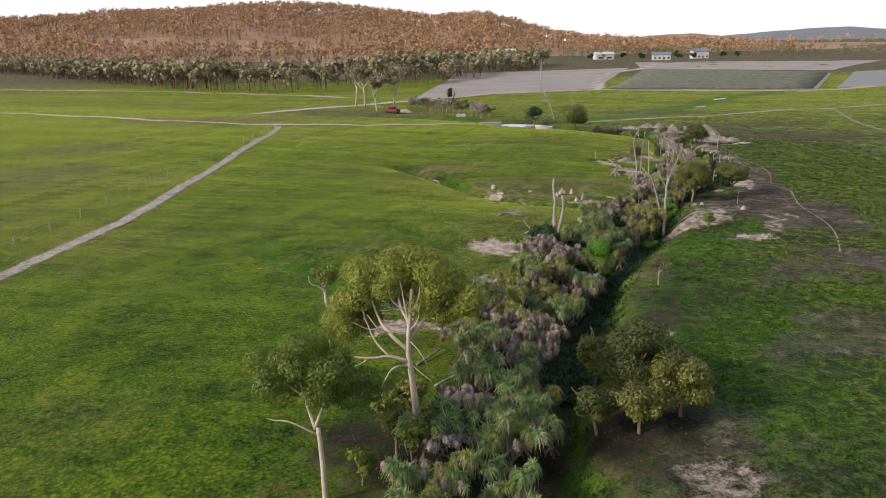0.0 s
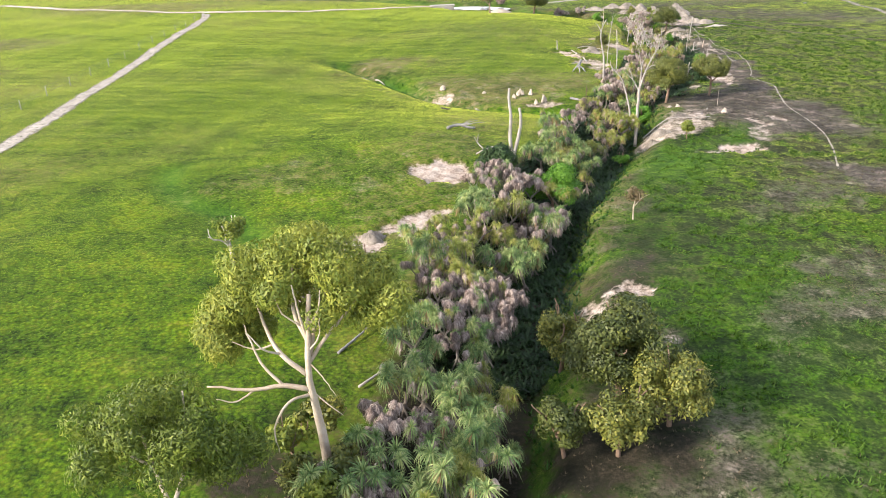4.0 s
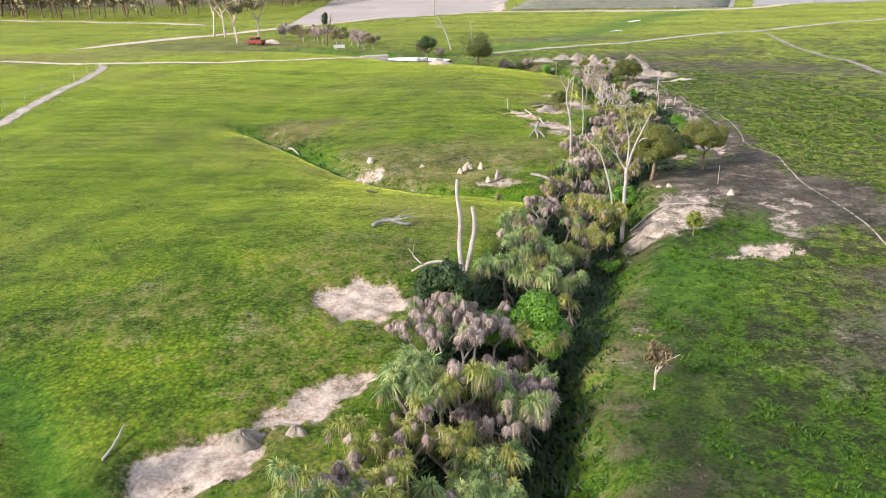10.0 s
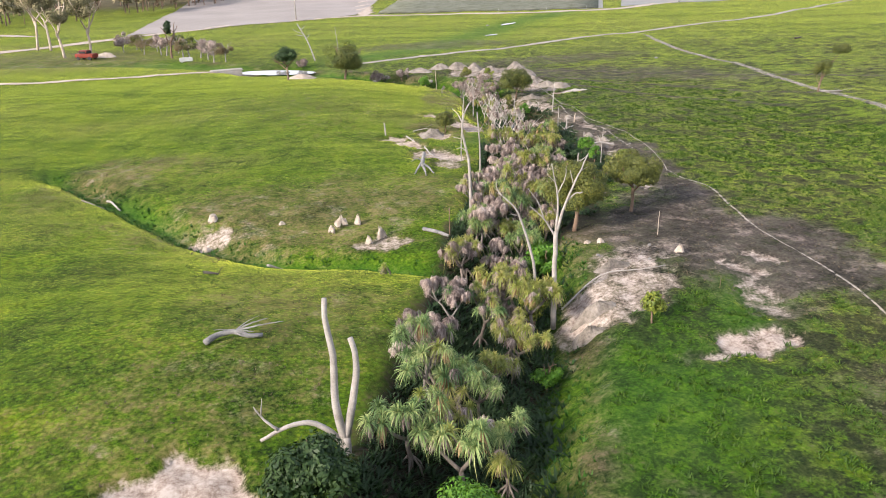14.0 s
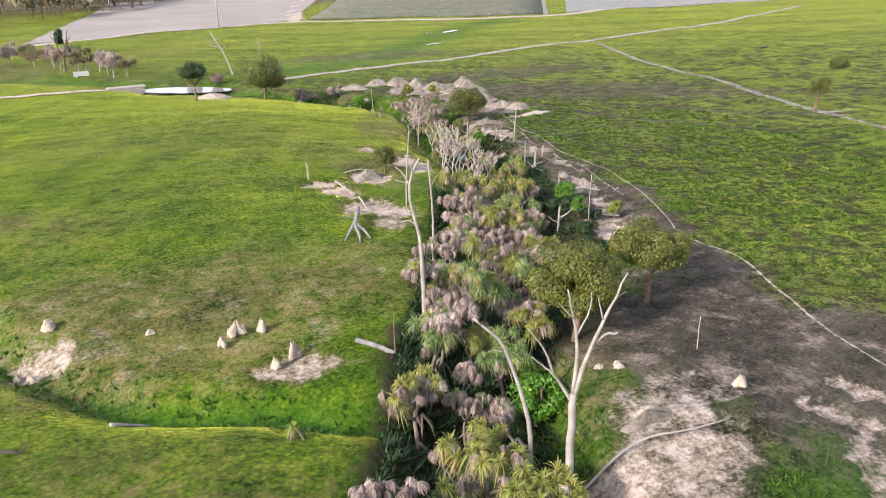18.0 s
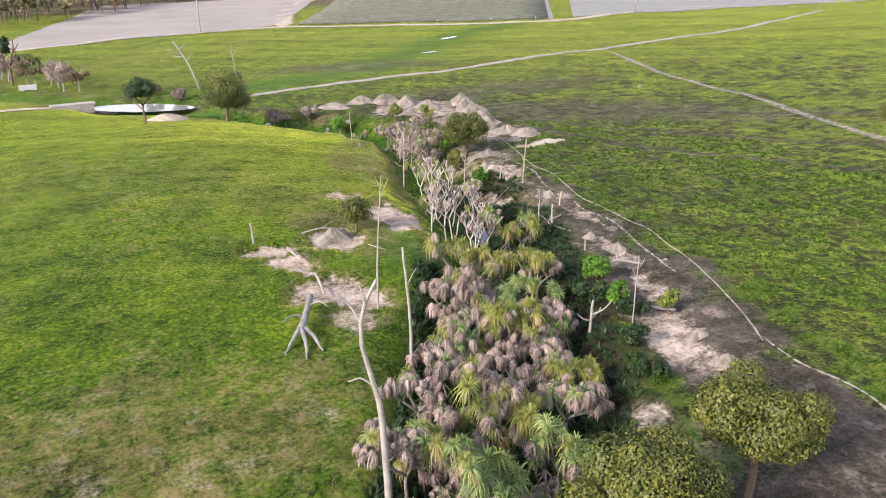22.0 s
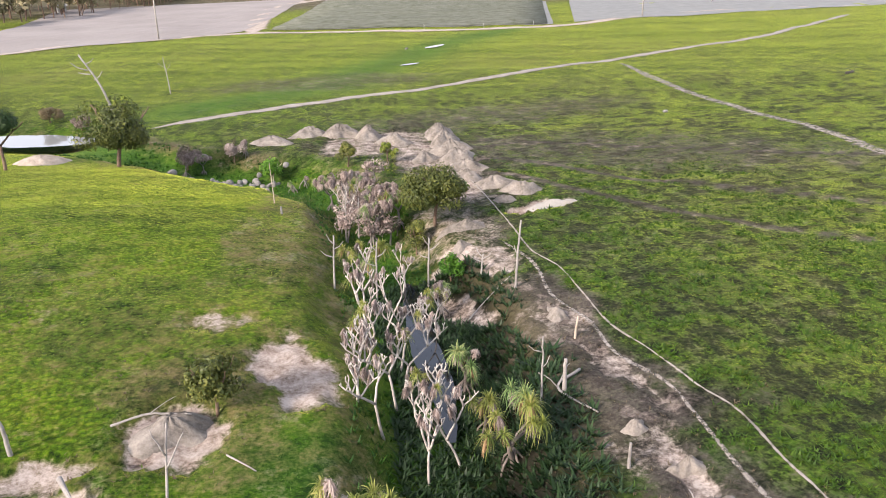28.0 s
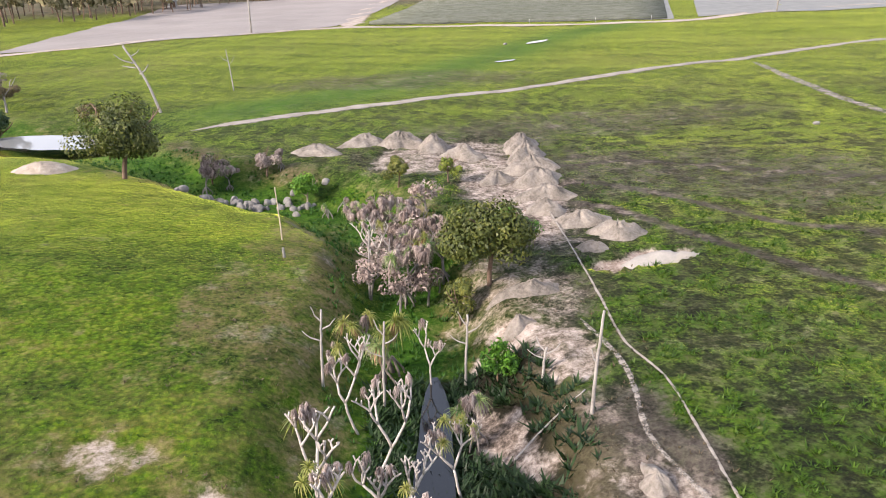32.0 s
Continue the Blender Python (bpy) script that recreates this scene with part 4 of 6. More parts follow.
def pandanus(x, y, kind, shape, turn=0.0, size=1.0, seed=0):
    """One tree: stem, and at each tip a head of leaves with its hanging dead skirt."""
    key = (kind, shape, seed % 3)
    z = zat(x, y) - 0.05
    m = Matrix.LocRotScale((x, y, z), Euler((0, 0, turn)), None) @ Matrix.Diagonal((1, 1, 1, 1))
    if key in MASTERS:
        ob = copy_thing(MASTERS[key], m)
        ob.scale = (size, size, size)
        return ob
    rng = np.random.default_rng(7 * shape + 31 * (seed % 3) + 3 * ord(kind[0]))
    stem, tips = BARE_WOODS[shape] if kind == "bare" else WOODS[shape]
    stem, tips = DEAD_WOODS[shape] if kind == "dead" else (stem, tips)
    root = tagged(new("pandanus_tree", None), PAND_LABEL[kind], "tree", "screw pines along the creek")
    st = under("stem", stem, root)
    if kind in ("bare", "dead"):
        st.data = stem.copy()
        st.data.materials[0] = BONE_WOOD if kind == "bare" else DULL_WOOD
    for p, d in tips:
        way = Vector(d).to_track_quat("Z", "Y").to_euler()
        s = rng.uniform(0.72, 1.15) * (0.92 if kind == "dead" else 1.0)
        q = Matrix.LocRotScale(Vector(p), Euler((way.x * 0.35, way.y * 0.35, rng.uniform(0, 6.28))), (s, s, s))
        roll = rng.random()
        if kind == "bare":
            if roll < 0.15:
                under("dead_skirt", GREY_SKIRTS[rng.integers(3)], root, "", q @ Matrix.Scale(0.6, 4))
            elif roll < 0.18:
                under("leaf_rosette", GOLD_HEADS[rng.integers(3)], root, "", q @ Matrix.Scale(0.7, 4))
            continue
        dead = roll < {"green": 0.12, "gold": 0.22, "dead": 0.92}[kind]
        if dead:
            under("dead_skirt", DEAD_HEADS[rng.integers(4)], root, "shaggy dead grey-pink leaves", q @ Matrix.Diagonal((rng.uniform(0.55, 1.0), rng.uniform(0.55, 1.0), rng.uniform(0.7, 1.0), 1)))
        else:
            under("leaf_rosette", (GOLD_HEADS[rng.integers(3)] if kind == "gold" or rng.random() < 0.14 else GREEN_HEADS[rng.integers(4)]), root, "", q)
            if rng.random() < 0.75:
                under("dead_skirt", (SKIRTS + GREY_SKIRTS)[rng.integers(6)], root, "brown hanging dead leaves", q @ Matrix.Translation((0, 0, -0.2)) @ Matrix.Scale(0.85, 4))
    root.matrix_basis = m
    root.scale = (size, size, size)
    MASTERS[key] = root
    return root


CREEK_L = spline(CREEK, 0.5)
CREEK_T = np.gradient(CREEK_L, axis=0)
CREEK_T /= np.linalg.norm(CREEK_T, axis=1)[:, None]


def creek_point(y, off):
    """The place at this y of the creek line, off metres to its right."""
    i = int(np.argmin(np.abs(CREEK_L[: int(len(CREEK_L) * 0.9), 1] - y)))
    p, t = CREEK_L[i], CREEK_T[i]
    return p[0] + t[1] * off, p[1] - t[0] * off


rng = np.random.default_rng(11)
GROVES = [  # from y, to y, offsets, count, shares of green, gold, dead
    (23, 33, -5.2, 1.2, 17, 0.75, 0.1), (33, 41, -4.6, 0.6, 15, 0.7, 0.15), (41.5, 48, -5.5, -1.0, 14, 0.08, 0.1), (46, 55, -5.4, 0.2, 20, 0.66, 0.2),
    (54.5, 60.5, -5.2, 0.5, 20, 0.16, 0.16), (66, 72, -3.6, 0.6, 9, 0.6, 0.2), (71, 79, -3.8, 0.8, 10, 0.3, 0.35), (79, 88, -3.4, 0.6, 14, 0.2, 0.3),
    (88, 96, -3.6, 1.4, 18, 0.15, 0.1), (95, 103, -3.2, 2.2, 18, 0.14, 0.1), (102, 108.5, -3.0, 2.6, 15, 0.08, 0.2)]
for y0, y1, o0, o1, count, green, gold in GROVES:
    spots = []
    tries = 0
    while len(spots) < count and tries < 400:
        tries += 1
        p = creek_point(rng.uniform(y0, y1), rng.uniform(o0, o1))
        if all(math.hypot(p[0] - q[0], p[1] - q[1]) > 1.25 for q in spots):
            spots.append(p)
    for k, p in enumerate(spots):
        roll = rng.random()
        kind = "green" if roll < green else "gold" if roll < green + gold else "dead"
        pandanus(p[0], p[1], kind, int(rng.integers(0, 7)), rng.uniform(0, 6.28), rng.uniform(0.75, 1.0), k)
for x, y, kind, shape, size in ((33.2, 118.5, "bare", 3, 1.0), (34.2, 121.5, "bare", 4, 1.0), (32.6, 121, "bare", 1, 1.0), (34.3, 124.5, "bare", 0, 0.95), (34.0, 127, "bare", 1, 0.85),
                                (32.1, 116.2, "bare", 3, 0.95), (31.6, 118.0, "bare", 4, 0.95), (33.0, 113.9, "bare", 4, 0.9), (34.3, 114.4, "bare", 0, 0.9), (33.8, 119.6, "bare", 3, 0.9), (33.6, 115.4, "bare", 1, 0.9), (35.6, 113.0, "gold", 5, 0.95), (36.4, 113.6, "green", 6, 0.95), (35.9, 116.0, "gold", 6, 0.85), (36.1, 118.9, "green", 6, 0.95), (36.5, 119.2, "green", 7, 0.8), (34.0, 117.0, "green", 7, 0.7), (34.8, 119.9, "gold", 7, 0.7), (32.9, 123.0, "gold", 6, 0.7), (36.6, 123.5, "bare", 4, 0.8), (37.6, 126, "dead", 5, 0.8),
                                (35.6, 131, "gold", 5, 0.95), (35.2, 130.2, "green", 6, 0.9), (36.8, 129.5, "bare", 2, 0.8), (35.4, 139, "bare", 0, 0.9), (37.0, 137, "dead", 3, 0.9), (37.8, 139.5, "dead", 4, 0.9),
                                (38.5, 141, "dead", 1, 0.9), (37.5, 143.5, "dead", 3, 0.85), (36.0, 145, "dead", 4, 0.85), (38.8, 137.5, "dead", 0, 0.9), (35.2, 152, "dead", 7, 0.8), (34.2, 151, "dead", 7, 0.8),
                                (14.6, 84.5, "gold", 7, 0.7), (26.6, 156.5, "dead", 5, 0.8), (28.0, 157.5, "dead", 4, 0.6), (31.5, 158, "dead", 5, 0.6)):
    pandanus(x, y, kind, shape, x * 3.1 + y, size, int(x + y))

# ---- gums, wattles and bushes ----


def branched(rng, base_r, height, spread, forks=3, levels=3, lean=(0, 0), clear=0.4):
    """Limbs of a broadleaf tree from its foot; gives tubes and tips."""
    pieces, tips = [], []
    pts, rad, end = bend(rng, (0, 0, -0.25), (lean[0], lean[1], 1), height * clear + 0.25, base_r, base_r * 0.72, 5, 0.06)
    pieces.append(tube(pts, rad, 9))

    def limb(p, d, r, length, level):
        q, rr, e = bend(rng, p, d, length, r, r * 0.55, 5, 0.16, 0.04)
        pieces.append(tube(q, rr, 6))
        if level <= 1:
            tips.append(q[-1])
            tips.append(q[-3])
            return
        for i in range(2 if level < levels else 3):
            a = rng.uniform(0, 6.28)
            limb(q[-1 - (i % 2)], e + np.array([math.cos(a), math.sin(a), 0.35]) * 0.75, r * 0.6, length * 0.62, level - 1)

    for i in range(forks):
        a = i * 6.283 / forks + rng.normal(0, 0.35)
        limb(pts[-1 - (i % 2)], (math.cos(a) * spread, math.sin(a) * spread, 0.9), base_r * 0.6, height * 0.36, levels - 1)
    return pieces, np.array(tips)


def leaf_tree(name, x, y, height, radius, leaf, bark, label, seed, count=5200, size=0.17, spread=0.7, base_r=None, squash=0.75, category="tree", clumps=64, low=0.35, hollow=0.4, group=""):
    """A tree with limbs and a crown of leaf clumps in an uneven dome."""
    rng = np.random.default_rng(seed)
    pieces, _ = branched(rng, base_r or 0.03 * height, height, spread)
    k = max(9, int(clumps * 0.5))
    c = rng.normal(0, 1, (k, 3))
    c /= np.linalg.norm(c, axis=1)[:, None]
    c[:, 2] = np.maximum(c[:, 2], -0.45)
    c *= (0.7 * hollow + (0.8 - hollow) * rng.random((k, 1)) ** 0.5) * (1 + 0.14 * np.sin(3 * np.arctan2(c[:, 1:2], c[:, 0:1]) + seed))
    top, bottom = height, height * low
    c = c * (radius, radius, (top - bottom) * 0.5) + (0, 0, (top + bottom) / 2)
    puff = radius * rng.uniform(0.22, 0.42, k)
    c[:, 2] = np.minimum(c[:, 2], top - 0.6 * puff)
    stuffed = leaves(rng, c, puff, max(12, int(1.3 * count) // k), size * 1.2, 0.25, 0.46, squash)
    root = tagged(new(name, None), label, category, group)
    under("trunk", wood("trunk", pieces, bark), root)
    under("crown", fast_mesh("crown", *stuffed, leaf), root)
    root.matrix_basis = Matrix.LocRotScale((x, y, zat(x, y)), Euler((0, 0, seed)), None)
    return root


def limbs_tree(name, x, y, limbs, bark, label, category="tree", crown=None, seg=8, z=None):
    """A tree drawn limb by limb: each a list of places from the foot, and two radii; crown: centres, spread, leaves, size, material."""
    rng = np.random.default_rng(int(abs(x * 7 + y * 13)))
    pieces = []
    for pts, r0, r1 in limbs:
        P = np.array(pts, float)
        S = spline(P, max(0.12, np.linalg.norm(P[-1] - P[0]) / 14)) if len(P) > 2 else np.array([P[0] + (P[-1] - P[0]) * t for t in np.linspace(0, 1, 5)])
        S = S + rng.normal(0, 0.012, S.shape) * np.linspace(0, 1, len(S))[:, None]
        pieces.append(tube(S, np.linspace(r0, r1, len(S)), seg))
    root = tagged(new(name, None), label, category)
    under("trunk", wood("trunk", pieces, bark), root)
    if crown:
        centres, spread, count, size, leaf = crown
        under("crown", fast_mesh("crown", *leaves(rng, centres, spread, int(count * 2.6), size * 0.85, 0.7, 0.28, 0.75), leaf), root)
    root.location = (x, y, zat(x, y) if z is None else z)
    return root


def crown_cloud(seed, n, centre, radii, hollow=0.5, flat=-0.3):
    rng = np.random.default_rng(seed)
    c = rng.normal(0, 1, (n, 3))
    c /= np.linalg.norm(c, axis=1)[:, None]
    c[:, 2] = np.maximum(c[:, 2], flat)
    return c * (hollow + (1 - hollow) * rng.random((n, 1))) * radii + centre


# the tall pale gum and its smaller neighbour
limbs_tree("gum_tree", 0.55, 32.3, [
    ([(0, 0, -0.3), (-0.15, 0, 2.4), (-0.35, -0.05, 4.6), (-0.3, 0.2, 6.2), (-0.2, 0.6, 7.4)], 0.2, 0.07),
    ([(-0.3, -0.05, 4.2), (-1.2, -0.2, 4.5), (-2.1, -0.4, 4.5), (-3.6, -0.5, 4.75)], 0.1, 0.03), ([(-1.2, -0.2, 4.5), (-1.9, 0.1, 5.2), (-2.5, 0.7, 6.4)], 0.06, 0.02), ([(-2.1, -0.4, 4.5), (-2.7, -0.6, 4.2), (-3.3, -0.7, 4.4)], 0.04, 0.012),
    ([(-0.35, 0, 4.7), (-1.2, 0.1, 5.5), (-1.8, 0.9, 6.0), (-2.4, 2.0, 7.2)], 0.1, 0.03), ([(-1.2, 0.1, 5.5), (-1.7, -0.2, 5.9), (-2.1, -0.2, 6.5)], 0.045, 0.015), ([(-0.3, 0.2, 5.4), (0.0, 0.7, 6.6), (0.5, 1.5, 7.7)], 0.09, 0.03),
    ([(-0.3, 0.2, 5.9), (-0.8, 0.8, 6.8), (-0.9, 1.9, 7.9)], 0.09, 0.03), ([(-0.3, 0.2, 5.9), (-0.5, 0.2, 6.9), (-0.7, 0.5, 7.8)], 0.06, 0.02), ([(-0.3, 0.1, 5.2), (0.3, 0.4, 6.0), (1.1, 1.1, 6.7), (1.6, 1.9, 7.3)], 0.08, 0.025),
    ([(-0.35, 0, 4.0), (-1.0, -0.6, 4.1), (-1.5, -0.9, 3.3), (-1.4, -1.0, 2.4)], 0.06, 0.015), ([(-0.3, 0, 4.1), (0.2, -0.2, 3.7), (0.7, -0.4, 3.4)], 0.03, 0.01), ([(-0.3, 0, 5.2), (0.1, -0.2, 4.8), (0.5, -0.4, 4.2)], 0.03, 0.01),
    ([(-0.3, 0.1, 5.6), (0.1, -0.1, 6.2), (0.2, -0.1, 6.9)], 0.04, 0.012), ([(-0.25, 0.3, 6.4), (0.1, 0.3, 7.0), (0.2, 0.5, 7.6)], 0.04, 0.012), ([(-0.5, 0.2, 6.5), (-1.0, 0.1, 7.0), (-1.2, 0.2, 7.5)], 0.035, 0.01), ([(-1.5, 0.4, 5.7), (-2.1, 0.3, 5.6), (-2.8, 0.3, 5.9)], 0.04, 0.012)],
    PALE_BARK, "tall pale-barked gum with bare limbs and drooping olive crown",
    crown=(np.vstack([crown_cloud(3, 40, (-0.7, 2.4, 7.2), (2.9, 2.2, 1.5), 0.55, -0.35), crown_cloud(4, 9, (1.8, 1.8, 6.6), (0.9, 1.0, 1.0)), crown_cloud(5, 18, (-3.1, 2.3, 5.7), (1.2, 1.6, 1.4))]), 0.8, 330, 0.2, GUM_LEAF))
limbs_tree("gum_tree", -2.9, 27.6, [
    ([(0, 0, -0.3), (-0.05, 0.1, 1.5), (-0.15, 0.2, 3.2)], 0.13, 0.09), ([(-0.3, 0.3, 3.1), (-0.8, 0.8, 4.4), (-1.3, 1.3, 6.4)], 0.075, 0.02), ([(-0.3, 0.3, 3.2), (0.1, 0.9, 4.4), (0.3, 1.2, 6.6)], 0.07, 0.02),
    ([(-0.3, 0.3, 2.9), (-1.2, 0.1, 3.5), (-2.2, 0.2, 3.6)], 0.06, 0.015), ([(-0.8, 0.8, 4.3), (-1.6, 0.8, 5.0), (-2.0, 1.0, 5.8)], 0.05, 0.015), ([(0.1, 0.9, 4.3), (0.9, 1.0, 4.6), (1.4, 1.2, 4.9)], 0.05, 0.015)],
    PALE_BARK, "slender pale gum with a thin yellow-green crown",
    crown=(np.vstack([crown_cloud(6, 32, (-0.9, 0.9, 5.4), (2.2, 1.8, 1.6), 0.4, -0.8), crown_cloud(8, 8, (1.3, 1.2, 4.4), (1.1, 0.8, 0.9))]), 0.66, 230, 0.18, GUM_LEAF))
for x, y, h, r, seed in ((-0.4, 31.0, 2.6, 1.1, 1), (0.6, 30.0, 2.8, 1.0, 2), (1.3, 31.6, 2.4, 1.0, 3), (-1.6, 28.8, 1.7, 0.8, 4), (0.0, 34.5, 2.4, 1.2, 5), (-1.0, 33.5, 2.2, 1.2, 6)):
    leaf_tree("sapling", x, y, h, r, WATTLE_LEAF if seed % 2 else GUM_LEAF, BROWN_BARK, "young olive-green sapling under the tall gums", 40 + seed, 1300, 0.15, clumps=14, category="sapling", group="saplings under the gums")
leaf_tree("wattle_tree", 0.9, 45.2, 3.8, 1.6, GUM_LEAF, BROWN_BARK, "dense olive-green wattle beside the screw pines", 60, 8000, 0.15, low=0.12)
for x, y, h, r, seed, n in ((11.8, 37.6, 4.3, 2.6, 61, 20000), (9.0, 34.0, 3.0, 1.3, 62, 5200), (10.9, 33.6, 3.2, 1.5, 63, 6500), (13.2, 35.2, 3.6, 1.9, 64, 8000), (9.9, 41.0, 4.0, 1.3, 65, 4500)):
    leaf_tree("wattle_tree", x, y, h, r, WATTLE_LEAF, BROWN_BARK, "dense dark olive wattle on the bare creek bank", seed, n, 0.125, low=0.08, group="wattles on the bank")
leaf_tree("fig_tree", 12.4, 61.6, 4.2, 2.2, BRIGHT_LEAF, BROWN_BARK, "bright green broadleaf tree among the screw pines", 70, 15000, 0.13, low=0.2, clumps=60, hollow=0.2)
leaf_tree("fig_tree", 8.7, 65.0, 2.6, 1.7, DARK_LEAF, BROWN_BARK, "dark green broadleaf bush under the dead fork", 71, 8000, 0.16, low=0.1)
leaf_tree("wattle_tree", 27.3, 87.4, 5.0, 2.35, WATTLE_LEAF, BROWN_BARK, "round olive wattle crowning the bare bank", 72, 26000, 0.105, low=0.2, clumps=76, hollow=0.5)
leaf_tree("wattle_tree", 32.3, 89.5, 4.3, 2.25, WATTLE_LEAF, BROWN_BARK, "round dark olive wattle with brown trunk", 73, 24000, 0.105, low=0.32, clumps=70, hollow=0.5)
leaf_tree("bush", 24.0, 84.2, 2.4, 1.3, BRIGHT_LEAF, BROWN_BARK, "leafy yellow-green bush on the gully edge", 74, 3000, 0.16, low=0.1, category="bush")
leaf_tree("sapling", 25.4, 74.0, 1.7, 0.75, GUM_LEAF, BROWN_BARK, "small yellow-green sapling in the gully", 75, 1000, 0.14, low=0.25, category="sapling")
leaf_tree("gum_tree", -7.5, 51.3, 3.2, 1.1, GUM_LEAF, BONE_WOOD, "small white-stemmed tree with sparse pale green leaves", 76, 1500, 0.15, low=0.38, base_r=0.12, spread=0.9)
leaf_tree("sapling", 16.8, 56.6, 2.3, 0.7, DRY_LEAF, PALE_BARK, "small half-dead sapling with dry pinkish leaves", 77, 480, 0.14, low=0.4, base_r=0.05, category="sapling")
leaf_tree("bush", 26.7, 117.6, 2.2, 1.15, WATTLE_LEAF, BROWN_BARK, "grey-green bush on the eroded bank", 78, 3000, 0.13, low=0.05, category="bush")
leaf_tree("wattle_tree", 40.3, 135.0, 3.8, 2.3, WATTLE_LEAF, BROWN_BARK, "broad green wattle beside the spoil heaps", 79, 9000, 0.15, low=0.1)
leaf_tree("bush", 39.0, 128.6, 1.6, 0.8, BRIGHT_LEAF, BROWN_BARK, "small green bush on the bare bank", 80, 1500, 0.13, low=0.1, category="bush")
leaf_tree("mangrove_tree", 21.9, 155.6, 5.6, 3.3, WATTLE_LEAF, BROWN_BARK, "dense rounded green tree beside the pond", 81, 10000, 0.18, low=0.05, category="tree")
leaf_tree("wattle_tree", 14.0, 156.8, 4.6, 2.1, DARK_LEAF, BROWN_BARK, "dark flat-topped wattle at the pond edge", 82, 5200, 0.16, low=0.5)
leaf_tree("bush", 33.0, 153.5, 2.2, 1.1, BRIGHT_LEAF, PALE_BARK, "small bright green tree at the creek bend", 83, 2400, 0.14, low=0.3, category="bush")
limbs_tree("gum_tree", 74.3, 123.5, [([(0, 0, -0.3), (0.15, 0, 1.0), (0.3, 0, 2.4)], 0.13, 0.07), ([(0.15, 0, 1.1), (0.9, 0.1, 2.4), (1.9, 0.2, 3.7), (2.9, 0.3, 4.7)], 0.09, 0.03), ([(0.1, 0, 0.9), (-0.3, 0.1, 1.6), (-0.4, 0.1, 2.3)], 0.05, 0.02)],
    BROWN_BARK, "lone leaning gum with two dark crowns on open pasture", crown=(np.vstack([crown_cloud(14, 9, (0.2, 0, 2.7), (0.9, 0.8, 0.9)), crown_cloud(15, 8, (2.8, 0.3, 4.8), (1.1, 0.8, 0.5))]), 0.55, 150, 0.2, WATTLE_LEAF))
leaf_tree("bush", 36.5, 106.0, 1.5, 0.9, BRIGHT_LEAF, BROWN_BARK, "bright green bush on the gully side", 86, 1500, 0.13, low=0.1, category="bush")

# dead trees
limbs_tree("dead_tree", 10.1, 67.6, [
    ([(0, 0, -0.8), (0.05, 0, 0.9)], 0.22, 0.18), ([(0.02, 0, 0.6), (-0.2, 0, 2.2), (-0.15, 0.1, 4.0), (-0.32, 0.1, 5.4), (-0.25, 0.1, 6.1)], 0.17, 0.09), ([(0.05, 0, 0.8), (0.42, 0, 2.4), (0.6, 0, 3.7), (0.45, 0, 4.6)], 0.16, 0.1),
    ([(0, 0, 0.4), (-0.5, 0, 1.2), (-1.2, 0.1, 1.6), (-2.1, 0.1, 1.5), (-2.8, 0.2, 1.1)], 0.13, 0.06), ([(-2.2, 0.1, 1.5), (-2.6, 0.2, 1.9), (-2.9, 0.3, 2.4)], 0.06, 0.02), ([(-2.7, 0.25, 2.1), (-2.6, 0.25, 2.7)], 0.03, 0.01)],
    GREY_WOOD, "bleached forked dead trunk on the creek bank", "dead tree", z=0.0)
limbs_tree("dead_tree", 22.1, 78.0, [
    ([(0, 0, -1.8), (0.0, 0.05, 0.8), (0.05, 0.1, 3.5)], 0.15, 0.11), ([(0.05, 0.1, 3.3), (0.35, 0.0, 4.6), (0.75, -0.1, 5.7), (1.45, -0.2, 7.3)], 0.09, 0.025), ([(0.05, 0.1, 3.5), (0.1, 0.1, 5.2), (-0.25, 0.15, 6.9)], 0.07, 0.02), ([(0.03, 0.1, 3.2), (-0.55, 0.3, 4.2), (-1.2, 0.4, 4.8)], 0.06, 0.018),
    ([(-0.5, 0.3, 4.1), (-0.8, 0.4, 5.0), (-1.3, 0.5, 5.7)], 0.045, 0.014), ([(0.5, 0, 5.0), (0.9, -0.1, 5.4), (1.2, -0.3, 5.5)], 0.045, 0.035), ([(0.8, -0.1, 5.9), (0.6, -0.1, 6.6)], 0.03, 0.012), ([(0.08, 0.12, 5.4), (0.4, 0, 6.2), (0.45, 0, 6.8)], 0.035, 0.012), ([(-0.05, 0.1, 6.0), (-0.5, 0.2, 6.5)], 0.025, 0.01), ([(1.1, -0.15, 6.5), (1.5, -0.1, 6.7)], 0.02, 0.008)],
    GREY_WOOD, "bleached bare dead tree with forking limbs", "dead tree", z=0.0)
limbs_tree("dead_tree", 22.3, 81.2, [([(0, 0, -1.6), (-0.1, 0, 0.6), (-0.7, 0.3, 2.9), (-1.1, 0.4, 3.8), (-1.9, 0.6, 4.6)], 0.1, 0.04), ([(-1.7, 0.5, 4.4), (-2.0, 0.6, 4.9), (-2.0, 0.6, 5.3)], 0.035, 0.015), ([(-0.9, 0.4, 3.3), (-1.3, 0.5, 3.4)], 0.03, 0.012)],
    GREY_WOOD, "leaning bleached dead stem beside the bare tree", "dead tree", z=0.0)
